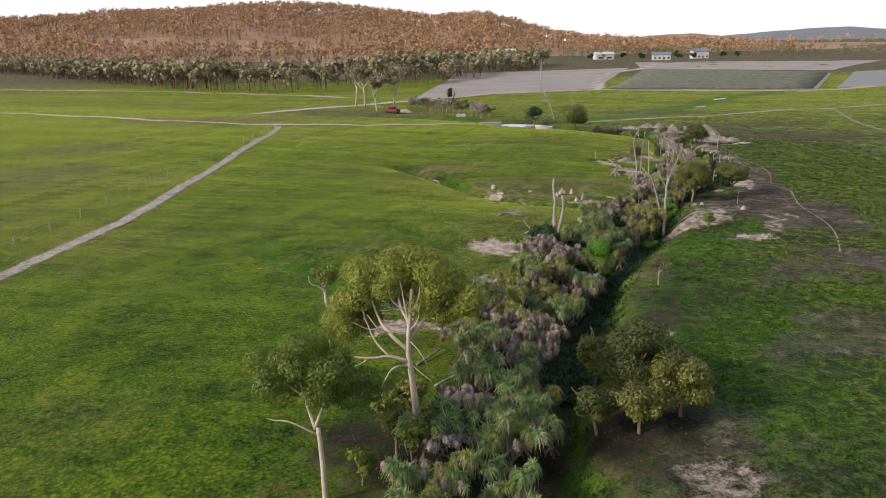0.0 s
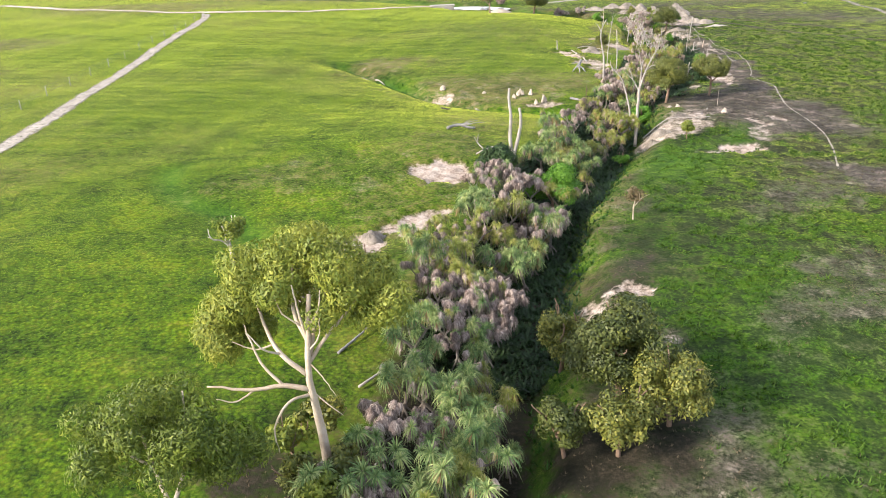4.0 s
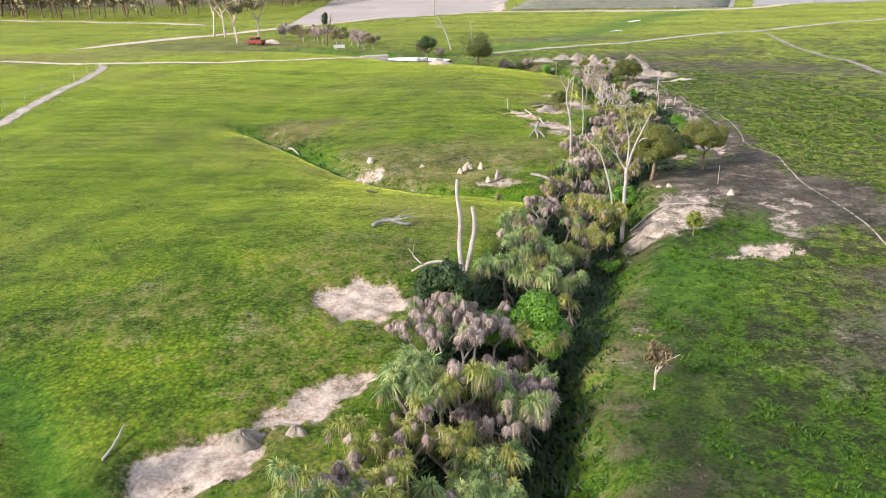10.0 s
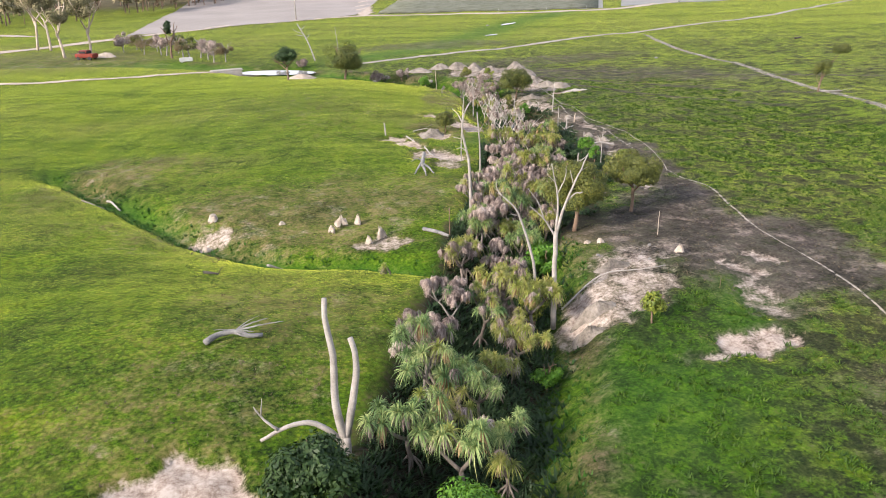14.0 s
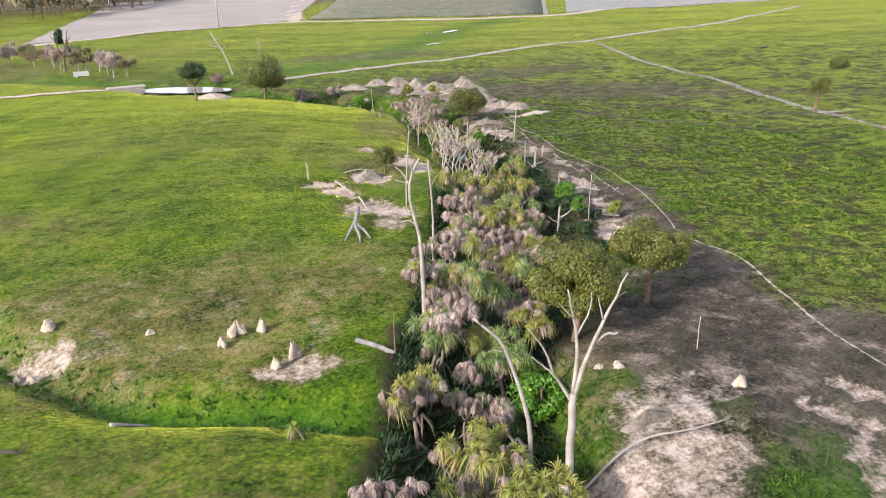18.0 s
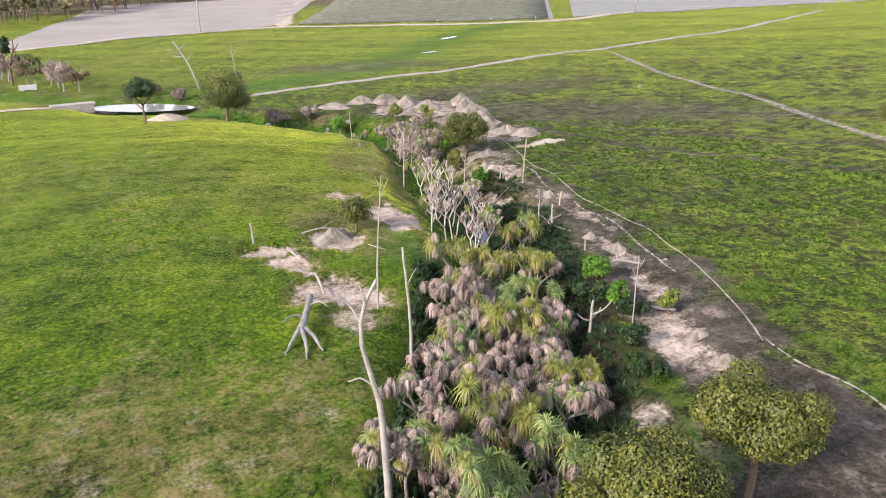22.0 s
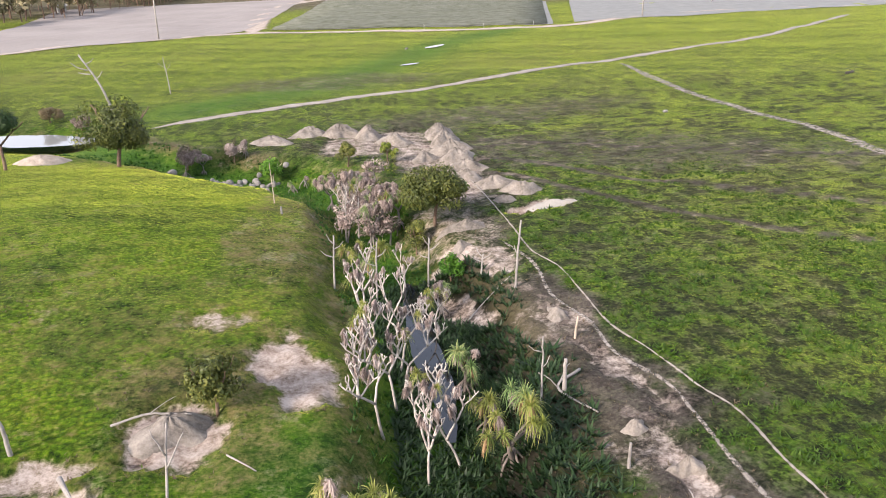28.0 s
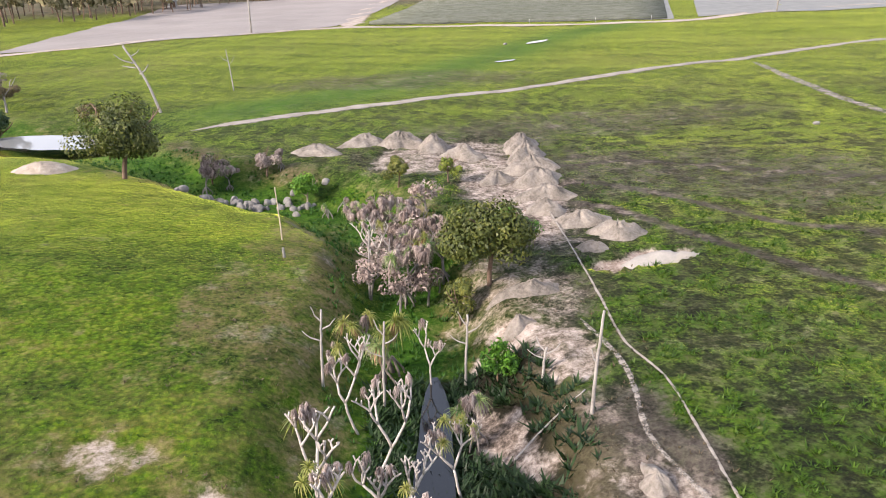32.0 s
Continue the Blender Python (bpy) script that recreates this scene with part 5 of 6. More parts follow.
limbs_tree("dead_tree", 22.0, 92.6, [([(0, 0, -1.6), (0.0, 0, 0.8), (-0.12, 0, 3.7), (-0.5, 0.1, 5.5), (-0.35, 0, 6.8), (0, 0, 7.4)], 0.14, 0.04), ([(-0.45, 0.1, 6.1), (-0.75, 0.2, 6.7), (-1.1, 0.2, 7.1)], 0.05, 0.02), ([(-0.35, 0, 6.8), (-0.5, 0, 7.3)], 0.03, 0.012), ([(-0.2, 0, 4.2), (-0.6, 0.1, 4.5), (-0.95, 0.2, 4.4)], 0.04, 0.015)],
    GREY_WOOD, "tall crooked bleached dead trunk in the gully", "dead tree", z=0.0)
limbs_tree("dead_tree", 25.0, 100.4, [([(0, 0, -1.6), (0.05, 0, 2.0), (-0.15, 0, 5.2)], 0.075, 0.045), ([(-0.05, 0, 3.6), (0.35, 0, 4.3)], 0.03, 0.012)], GREY_WOOD, "thin upright dead stem among the screw pines", "dead tree", z=0.0)
limbs_tree("dead_tree", 25.3, 106.9, [([(0, 0, -1.2), (0.1, 0, 2.4), (0.5, 0.2, 6.2)], 0.06, 0.02), ([(0.4, 0.1, 5.3), (0.8, 0.1, 6.0)], 0.02, 0.01), ([(0.42, 0.1, 5.6), (0.2, 0.1, 6.2)], 0.02, 0.01), ([(0.2, 0, 3.4), (0.6, 0, 3.2)], 0.02, 0.01)], GREY_WOOD, "thin tall dead sapling on the gully edge", "dead tree", z=0.0)
# ---- logs, stumps, posts ----


def log(name, points, r0, r1, mat, label, sides=(), lift=0.6, category="log"):
    """A fallen log over the ground through points, with side limbs as offsets from its middle."""
    x0, y0 = points[0][:2]
    z0 = zat(x0, y0)
    P = [(p[0] - x0, p[1] - y0, zat(p[0], p[1]) - z0 + (p[2] if len(p) > 2 else 0) + (r0 + (r1 - r0) * i / max(1, len(points) - 1)) * lift) for i, p in enumerate(points)]
    r0, r1 = r0 * 0.62, r1 * 0.62
    limbs = [(P, r0, r1)]
    mid = np.array(P[len(P) // 2])
    for dx, dy, dz, r in sides:
        limbs.append(([tuple(mid), tuple(mid + (dx * 0.5, dy * 0.5, dz * 0.7)), tuple(mid + (dx, dy, dz))], r * 0.6, r * 0.2))
    return limbs_tree(name, x0, y0, limbs, mat, label, category)


log("fallen_log", [(5.2, 76.2), (5.7, 76.6, 0.12), (6.4, 76.7, 0.2), (7.0, 76.4, 0.1), (7.6, 76.5, 0.05)], 0.24, 0.16, DRIFT_WOOD, "weathered grey fallen log lying on the pasture", [(1.5, 0.3, 0.3, 0.09), (2.2, 0.0, 0.2, 0.09), (0.9, -0.6, 0.15, 0.08), (0.4, -0.8, 0.1, 0.05), (1.2, 0.6, 0.35, 0.05), (-0.8, -0.2, 0.3, 0.05)])
log("fallen_branch", [(-5.2, 50.3), (-4.4, 50.9), (-3.6, 51.2), (-2.4, 51.9)], 0.07, 0.045, GREY_WOOD, "long pale fallen branch across the swale", [(0.3, 0.6, 0.1, 0.03)])
log("fallen_branch", [(-4.6, 54.0), (-4.4, 54.8, 0.1), (-4.3, 55.8, 0.25)], 0.09, 0.06, GREY_WOOD, "short grey fallen limb on the grass")
log("fallen_log", [(18.3, 91.0), (19.2, 89.9), (20.6, 88.6, -0.1)], 0.2, 0.17, DRIFT_WOOD, "thick blue-grey fallen log at the gully edge")
log("fallen_log", [(23.1, 79.3), (25.2, 79.2, 0.15), (27.5, 79.1), (29.0, 79.2)], 0.09, 0.04, GREY_WOOD, "long grey fallen trunk across the bare bank")
log("fallen_log", [(-3.4, 107.5, 0.1), (-2.9, 106.4, 0.3), (-2.2, 104.9, 0.1)], 0.16, 0.1, GREY_WOOD, "pale fallen trunk across the side gully")
log("fallen_branch", [(-5.0, 106.2), (-4.0, 105.6), (-3.2, 105.2)], 0.07, 0.04, GREY_WOOD, "pale fallen branch beside the side gully")
limbs_tree("uprooted_stump", 21.4, 104.6, [([(0.9, 3.2, 0.55), (0.5, 1.8, 0.5), (0.0, 0.2, 0.4)], 0.15, 0.17), ([(0.1, 0.6, 0.45), (-0.4, -0.3, 0.3), (-0.95, -1.2, 0.0)], 0.14, 0.04), ([(0.0, 0.3, 0.4), (0.0, -0.8, 0.2), (-0.15, -1.9, 0.0)], 0.13, 0.04),
    ([(0.1, 0.4, 0.4), (0.4, -0.5, 0.3), (0.6, -1.4, 0.0)], 0.12, 0.04), ([(0.3, 1.2, 0.5), (-0.3, 1.0, 0.7), (-0.8, 0.6, 0.6)], 0.07, 0.02), ([(0.6, 2.2, 0.5), (1.1, 1.9, 0.8), (1.4, 1.4, 0.7)], 0.06, 0.02)],
    DRIFT_WOOD, "large grey uprooted stump with splayed roots", "stump")
log("fallen_log", [(23.4, 117.3, 0.1), (24.6, 117.4, 0.25), (25.9, 117.1, 0.2)], 0.07, 0.05, GREY_WOOD, "pale fallen limb on the eroded hummock", [(0.9, 0.3, 0.3, 0.03)])
log("fallen_branch", [(26.8, 114.9), (27.6, 113.9)], 0.05, 0.03, GREY_WOOD, "short pale fallen branch on lush grass")
log("fallen_log", [(22.2, 114.7, 0.25), (22.7, 113.4, 0.05)], 0.14, 0.08, GREY_WOOD, "short grey fallen log by the washout", [(-0.2, 0.5, 0.4, 0.05)])
log("fallen_log", [(23.1, 111.2, 0.1), (23.15, 110.0), (23.1, 108.8)], 0.12, 0.08, GREY_WOOD, "grey log lying in the washout")
log("fallen_log", [(36.4, 106.4, 0.3), (37.3, 106.9, 0.35), (38.3, 107.0, 0.45), (39.5, 106.6, 0.2)], 0.19, 0.1, GREY_WOOD, "twisted silver fallen trunk on the sandy bank", [(0.1, 0.8, 0.5, 0.07), (0.9, -0.3, 0.2, 0.06)])
log("fallen_log", [(36.6, 102.5, 0.1), (37.9, 101.3, 0.1)], 0.14, 0.09, GREY_WOOD, "blue-grey log half sunk in the weeds")
log("fallen_branch", [(38.4, 124.4), (39.6, 125.0, 0.05), (41.0, 125.6)], 0.06, 0.04, GREY_WOOD, "grey fallen pole on the bare bank")
log("fallen_branch", [(39.6, 116.0, 0.1), (38.3, 115.2, 0.1), (38.9, 113.4)], 0.09, 0.05, GREY_WOOD, "broken grey branches on burnt-looking soil", [(0.7, 0.5, 0.6, 0.05), (-0.6, 0.4, 0.5, 0.04)])
log("fallen_log", [(8.2, 87.6, 0.1), (9.4, 88.6, 0.05)], 0.13, 0.1, GREY_WOOD, "pale broken log in the lush side gully")
log("fallen_log", [(4.7, 86.4, 0.1), (5.5, 86.2, 0.05)], 0.14, 0.08, ASH_WOOD, "charred black stump log on the grass", [(0.3, 0.3, 0.3, 0.05)])
log("fallen_branch", [(0.9, 38.4, 0.1), (2.2, 39.8, 0.3)], 0.1, 0.07, GREY_WOOD, "pale dead limb lying in deep shade")
log("fallen_log", [(74.2, 122.8, 0.1), (76.5, 122.2, 0.1)], 0.12, 0.06, GREY_WOOD, "dead wood lying under the lone gum", [(0.8, -0.7, 0.3, 0.05), (-0.9, 0.4, 0.3, 0.05)])
log("fallen_log", [(108, 171.6, 0.1), (109.8, 172.2, 0.2)], 0.3, 0.2, ASH_WOOD, "dark pile of dead wood on the pasture", [(1.0, 0.6, 0.5, 0.1), (-0.8, 0.8, 0.4, 0.1)])


log("fallen_log", [(-4.9, 26.3, 0.05), (-4.2, 25.8, 0.15), (-3.3, 25.7, 0.1)], 0.26, 0.16, GREY_WOOD, "bleached broken log lying on trampled soil", [(0.8, 0.5, 0.3, 0.1), (-0.5, 0.7, 0.35, 0.1), (0.6, -0.5, 0.2, 0.08)])
log("fallen_log", [(-0.3, 41.2), (0.3, 42.2, 0.1), (1.0, 43.4, 0.2)], 0.12, 0.09, DRIFT_WOOD, "blue-grey fallen pole under the wattle")


def dead_stem(x, y, h, r, mat, label, lean=(0, 0), twigs=(), name="snag", category="dead tree"):
    limbs = [([(0, 0, -0.4), (lean[0] * 0.4, lean[1] * 0.4, h * 0.5), (lean[0], lean[1], h)], r * 0.72, r * 0.45)]
    for z, dx, dy, dz in twigs:
        f = z / h
        limbs.append(([(lean[0] * f, lean[1] * f, z), (lean[0] * f + dx * 0.6, lean[1] * f + dy * 0.6, z + dz * 0.4), (lean[0] * f + dx, lean[1] * f + dy, z + dz)], r * 0.4, r * 0.15))
    return limbs_tree(name, x, y, limbs, mat, label, category)


dead_stem(40.7, 124.3, 3.3, 0.085, GREY_WOOD, "tall bleached dead stem standing on the bare bank", (0.25, 0, ), [(1.6, -0.2, 0, 0.5)])
dead_stem(37.5, 114.9, 2.6, 0.06, GREY_WOOD, "thin pale dead stem on the creek bank", (0, 0), [(2.0, -0.5, 0.1, 0.3), (1.4, 0.3, 0, 0.4)])
dead_stem(38.5, 115.1, 1.3, 0.13, GREY_WOOD, "broken grey stump with snapped top")
dead_stem(38.3, 110.5, 0.8, 0.09, GREY_WOOD, "short grey stump on bare soil")
dead_stem(40.9, 118.8, 0.8, 0.08, PALE_BARK, "short pale stump on the bank", (0.2, 0.1))
dead_stem(20.6, 116.8, 1.2, 0.12, GREY_WOOD, "leaning pale stump on the hill edge", (-0.1, 0))
dead_stem(19.6, 89.2, 2.0, 0.06, BROWN_BARK, "upright brown broken stem by the fallen log")
dead_stem(31.7, 141.2, 2.6, 0.05, PALE_BARK, "thin pale pole standing on the bare slope", (-0.1, 0), name="pole")
dead_stem(35.6, 101.2, 3.2, 0.045, GREY_WOOD, "thin dead sapling on the gully side", (0.1, 0), [(2.6, 0.3, 0, 0.5), (2.2, -0.25, 0, 0.5)])
dead_stem(33.8, 101.8, 1.6, 0.12, GREY_WOOD, "gnarled dead stump with clawed limbs", (0.1, 0), [(0.7, 0.6, 0.2, 0.4), (0.6, -0.7, 0, 0.5), (0.9, 0.8, -0.3, 0.7)])
dead_stem(30.4, 76.2, 0.7, 0.035, STRAW_BLADE, "small brown stake in green growth", name="stake")
dead_stem(31.8, 138.7, 0.45, 0.12, STONE, "small grey marker block on the slope", name="marker")
dead_stem(31.4, 84.3, 1.5, 0.03, PALE_BARK, "slim pale sapling stem on the bare bank")
dead_stem(20.3, 182.0, 6.2, 0.2, GREY_WOOD, "dead bleached tree leaning over the green bush", (-2.6, 0.4), [(3.6, 0.9, 0, 0.9), (4.6, -1.6, 0, 0.9), (5.2, 0.9, 0.2, 0.6), (4.2, -1.2, 0.3, 0.2)], "dead_tree", "dead tree")
dead_stem(26.0, 196.0, 4.5, 0.1, GREY_WOOD, "small forked dead tree on the far pasture", (-0.4, 0), [(2.8, 0.7, 0, 1.0), (3.2, -0.8, 0, 0.7)], "dead_tree", "dead tree")
for x, y, h in ((40.2, 127.4, 1.0), (33.0, 129.2, 2.8), (35.0, 128.6, 3.2), (38.0, 129.4, 2.8), (35.4, 137.6, 3.2), (36.4, 138.6, 2.6)):
    dead_stem(x, y, h, 0.08, GREY_WOOD, "bare dead stem rising from the creek bed", (0.15, 0.1), [(h * 0.6, -0.6, 0.1, 0.4), (h * 0.75, 0.5, -0.1, 0.4), (h * 0.85, -0.3, 0.2, 0.5)])

# ---- mounds, heaps, stones ----


def lump(name, x, y, rx, ry, h, mat, label, category, seed, rough=0.16, rings=12, seg=30, sharp=1.2, group="", sink=0.26):
    """A heap with an uneven skin whose foot runs into the ground."""
    rng = np.random.default_rng(seed)
    ph = rng.uniform(0, 6.28, 6)
    F = []
    f, a = np.repeat(np.arange(1, rings + 1) / rings, seg), np.tile(np.arange(seg) * 6.2832 / seg, rings)
    wob = 1 + rough * (np.sin(2 * a + ph[0]) + 0.7 * np.sin(3 * a + ph[1]) + 0.5 * np.sin(5 * a + ph[2]))
    px, py = np.cos(a) * rx * f * wob, np.sin(a) * ry * f * wob
    rib = 1 + 0.5 * rough * np.sin(7 * a + ph[3] + 5 * f) + 0.4 * rough * np.sin(11 * a + ph[4] - 7 * f) + 0.05 * rng.normal(0, 1, len(a))
    low = land(x + px, y + py) - cover(x + px, y + py)[4] - zat(x, y)
    bumps = np.array([noise.fractal(Vector((x + u, y + v, seed)) * (1.6 / max(rx, 0.5)), 0.8, 2.0, 4) for u, v in zip(px, py)])
    rib = rib * (1 + rough * 1.6 * bumps)
    V = np.vstack([[(0, 0, h * 0.97)], np.stack([px, py, h * (1 - f ** (sharp + 0.9)) * rib + low * f - sink * f], 1)])
    for j in range(seg):
        F.append((0, 1 + j, 1 + (j + 1) % seg, 1 + (j + 1) % seg))
        for i in range(rings - 1):
            a, b_ = 1 + i * seg + j, 1 + i * seg + (j + 1) % seg
            F.append((a, a + seg, b_ + seg, b_))
    me = fast_mesh(name, V, tris(F), mat, flat=False)
    me.attributes.new("edge", "FLOAT", "POINT").data.foreach_set("value", np.float32(np.concatenate([[1.5], 1.5 - 1.7 * np.clip((f - 0.72) / 0.28, 0, 1)])))
    ob = tagged(new(name, me), label, category, group)
    ob.location = (x, y, zat(x, y))
    return ob


HEAPS = [(34.0, 161.2, 2.3, 1.6, 0.7), (37.6, 162.8, 2.0, 1.7, 0.9), (40.3, 162.0, 1.8, 1.5, 1.1), (42.4, 160.2, 1.6, 1.5, 1.0), (44.0, 157.4, 1.7, 1.6, 0.8), (48.4, 158.6, 1.7, 1.6, 1.2), (47.9, 155.4, 1.8, 1.5, 1.1),
         (47.4, 152.4, 1.8, 1.5, 1.0), (47.0, 149.6, 1.9, 1.4, 0.9), (46.4, 146.4, 1.7, 1.2, 0.8), (45.6, 143.9, 1.5, 1.2, 0.6), (46.6, 141.2, 1.6, 1.1, 0.7), (47.5, 138.6, 1.5, 1.2, 0.8), (45.7, 137.2, 1.1, 0.8, 0.45), (44.6, 150.6, 1.3, 1.2, 0.5)]
for k, (x, y, rx, ry, h) in enumerate(HEAPS):
    lump("soil_mound", x, y, rx * 1.02, ry * 1.02, h * 0.8, MOUND_SOIL, "tipped heap of pale dry soil beside the creek", "heap", 200 + k, 0.2, group="spoil heaps")
lump("sand_spread", 48.1, 135.2, 1.9, 0.95, 0.2, CONCRETE, "flat pale tongue of tipped gravel", "heap", 230, 0.05, sink=0.04)
lump("soil_mound", 16.2, 159.4, 2.6, 1.5, 0.6, TERMITE, "smooth tan soil heap beside the pond", "heap", 231, 0.08)
lump("soil_mound", -17.0, 206.0, 2.2, 1.4, 0.9, TERMITE, "tan soil heap beside the red vehicle", "heap", 232, 0.1)
lump("soil_mound", 5.8, 175.6, 2.6, 1.0, 0.7, CONCRETE, "pale rubble bank beside the culvert", "heap", 233, 0.14)
for k, (x, y, rx, ry, h) in enumerate(((39.6, 112.2, 0.75, 0.4, 0.4), (39.9, 109.8, 0.8, 0.45, 0.4), (41.2, 121.0, 0.7, 0.9, 0.3), (39.4, 108.0, 0.9, 0.5, 0.4), (38.4, 107.8, 1.2, 0.7, 0.5), (23.8, 76.6, 1.2, 0.6, 0.6), (26.5, 80.4, 1.3, 0.45, 0.35), (22.8, 75.2, 1.0, 0.7, 0.5),
                                          (25.2, 117.0, 1.7, 1.3, 0.45), (37.4, 99.0, 0.7, 0.5, 0.35), (37.2, 96.8, 0.6, 0.4, 0.3), (0.2, 55.0, 1.1, 0.6, 0.6), (2.2, 55.2, 0.5, 0.5, 0.5), (41.6, 133.4, 1.6, 0.7, 0.5), (40.4, 131.0, 0.9, 0.45, 0.4))):
    lump("clay_hummock", x, y, rx, ry, h * 0.75, MOUND_SOIL, "pale wind-worn clay hummock on the eroded bank", "hummock", 260 + k, 0.2, group="clay hummocks")
for k, (x, y, r, h) in enumerate(((4.9, 97.6, 0.36, 0.6), (4.4, 94.7, 0.3, 0.5), (3.7, 95.2, 0.22, 0.35), (13.3, 93.9, 0.36, 0.9), (12.6, 93.2, 0.22, 0.7), (14.4, 93.8, 0.26, 0.65), (15.5, 91.0, 0.27, 0.75), (14.6, 90.5, 0.24, 0.55), (27.5, 84.1, 0.22, 0.32), (26.9, 84.5, 0.18, 0.28), (31.0, 81.1, 0.25, 0.4), (9.5, 95.5, 0.18, 0.3))):
    lump("termite_mound", x, y, r * 1.1, r * 0.95, h * 0.75, TERMITE, "rounded pale clay termite mound on dry grass", "mound", 300 + k, 0.3, 8, 16, 2.6, "termite mounds", 0.06)


def stone_mesh(seed):
    rng = np.random.default_rng(seed)
    bm = bmesh.new()
    bmesh.ops.create_icosphere(bm, subdivisions=2, radius=0.5)
    for v in bm.verts:
        v.co *= 1 + 0.28 * noise.noise(v.co * 2.3 + Vector((seed, 0, 0)))
        v.co.z *= 0.62
    me = bpy.data.meshes.new("stone")
    bm.to_mesh(me)
    bm.free()
    me.materials.append(STONE)
    return me


STONES = [stone_mesh(s) for s in range(5)]
rng = np.random.default_rng(77)
for k in range(46):
    x, y = 29.6 + rng.normal(0, 2.2), 153.4 + rng.normal(0, 0.8)
    s = rng.uniform(0.3, 0.8)
    ob = tagged(new("stone", STONES[k % 5]), "grey weir stone tipped across the creek bend", "stone", "weir stones")
    ob.matrix_basis = Matrix.LocRotScale((x, y, zat(x, y) + 0.1 * s), Euler(rng.uniform(0, 6, 3)), (s, s, s))
for x, y, s in ((27.2, 154.2, 0.5), (72.6, 159.2, 0.6), (67, 231.5, 0.7), (26.4, 82.0, 0.25), (29.8, 82.4, 0.22), (28.6, 80.2, 0.2), (41.2, 107.0, 0.25)):
    ob = tagged(new("stone", STONES[1]), "loose pale stone on the pasture", "stone")
    ob.matrix_basis = Matrix.LocRotScale((x, y, zat(x, y) + 0.1 * s), Euler((0.3, 0.2, x)), (s, s, s))

# ---- farm things ----


def box(w, d, h, z=0.0, x=0.0, y=0.0, bevel=0.0):
    bm = bmesh.new()
    bmesh.ops.create_cube(bm, size=1)
    bmesh.ops.scale(bm, vec=(w, d, h), verts=bm.verts)
    bmesh.ops.translate(bm, vec=(x, y, z + h / 2), verts=bm.verts)
    if bevel:
        bmesh.ops.bevel(bm, geom=bm.edges[:], offset=bevel, segments=2, affect="EDGES")
    return bm


def power_pole(x, y, h):
    root = tagged(new("power_pole", None), "tall pale timber power pole beside the road", "pole", "power poles")
    under("shaft", wood("shaft", [tube([(0, 0, -0.8), (0, 0, h * 0.5), (0, 0, h)], [0.2, 0.17, 0.14], 8)], POLE_WOOD), root)
    part("crossarm", box(1.8, 0.12, 0.14, h - 0.6), POLE_WOOD, root)
    for dx in (-0.8, 0, 0.8):
        part("insulator", box(0.1, 0.1, 0.2, h - 0.46, dx), WHITE_PAINT, root)
    root.location = (x, y, zat(x, y))
    return root


for x, y, h in ((24.4, 281, 10.6), (150.0, 284, 10.5), (-262, 462, 13), (-236, 433, 10), (215, 340, 10), (330, 420, 10)):
    power_pole(x, y, h)

fence = tagged(new("fence", None), "post and wire fence beside the dirt track", "fence")
fy = list(np.arange(42, 175, 6.4))
for k, y in enumerate(fy):
    x = -40.4 - 0.02 * (y - 80)
    under("post", wood("post", [tube([(0, 0, -0.3), (0.02, 0, 0.6), (0, 0, 1.1)], [0.05, 0.045, 0.04], 6)], POLE_WOOD), fence).location = (x, y, zat(x, y))
for z in (0.45, 0.8, 1.1):
    under("wire", wood("wire", [tube([(-40.4 - 0.02 * (y - 80), y, zat(-40.4 - 0.02 * (y - 80), y) + z) for y in fy], [0.008] * len(fy), 4)], GREY_WOOD), fence)
for x, y in ((98, 271), (112, 273), (84, 274)):
    dead_stem(x, y, 1.1, 0.09, WHITE_PAINT, "white roadside marker post", name="marker_post")


def building(name, x, y, w, d, h, wall_mat, roof_mat, label, turn=0.0, windows=3):
    root = tagged(new(name, None), label, "building")
    part("wall", box(w, d, h, -0.3), wall_mat, root)
    bm = bmesh.new()
    e, t = 0.5, h - 0.3
    v = [bm.verts.new(p) for p in ((-w / 2 - e, -d / 2 - e, t), (w / 2 + e, -d / 2 - e, t), (w / 2 + e, d / 2 + e, t), (-w / 2 - e, d / 2 + e, t), (-w / 2 - e, 0, t + d * 0.22), (w / 2 + e, 0, t + d * 0.22))]
    for f in ((0, 1, 5, 4), (2, 3, 4, 5), (0, 4, 3), (1, 2, 5), (0, 3, 2, 1)):
        bm.faces.new([v[i] for i in f])
    part("roof", bm, roof_mat, root)
    for k in range(windows):
        fx = -w / 2 + (k + 0.5) * w / windows
        pane = part("window", box(w / windows * 0.45, 0.1, 1.2, 1.0, fx, -d / 2 - 0.04), DARK_GLASS, root)
        part("frame", box(w / windows * 0.5, 0.06, 1.35, 0.93, fx, -d / 2 - 0.02), WHITE_PAINT, pane)
    part("door", box(1.0, 0.1, 2.05, -0.1, w * 0.12, -d / 2 - 0.05), BROWN_BARK, root)
    root.matrix_basis = pose(x, y, zat(x, y), 0, 0, turn)
    return root


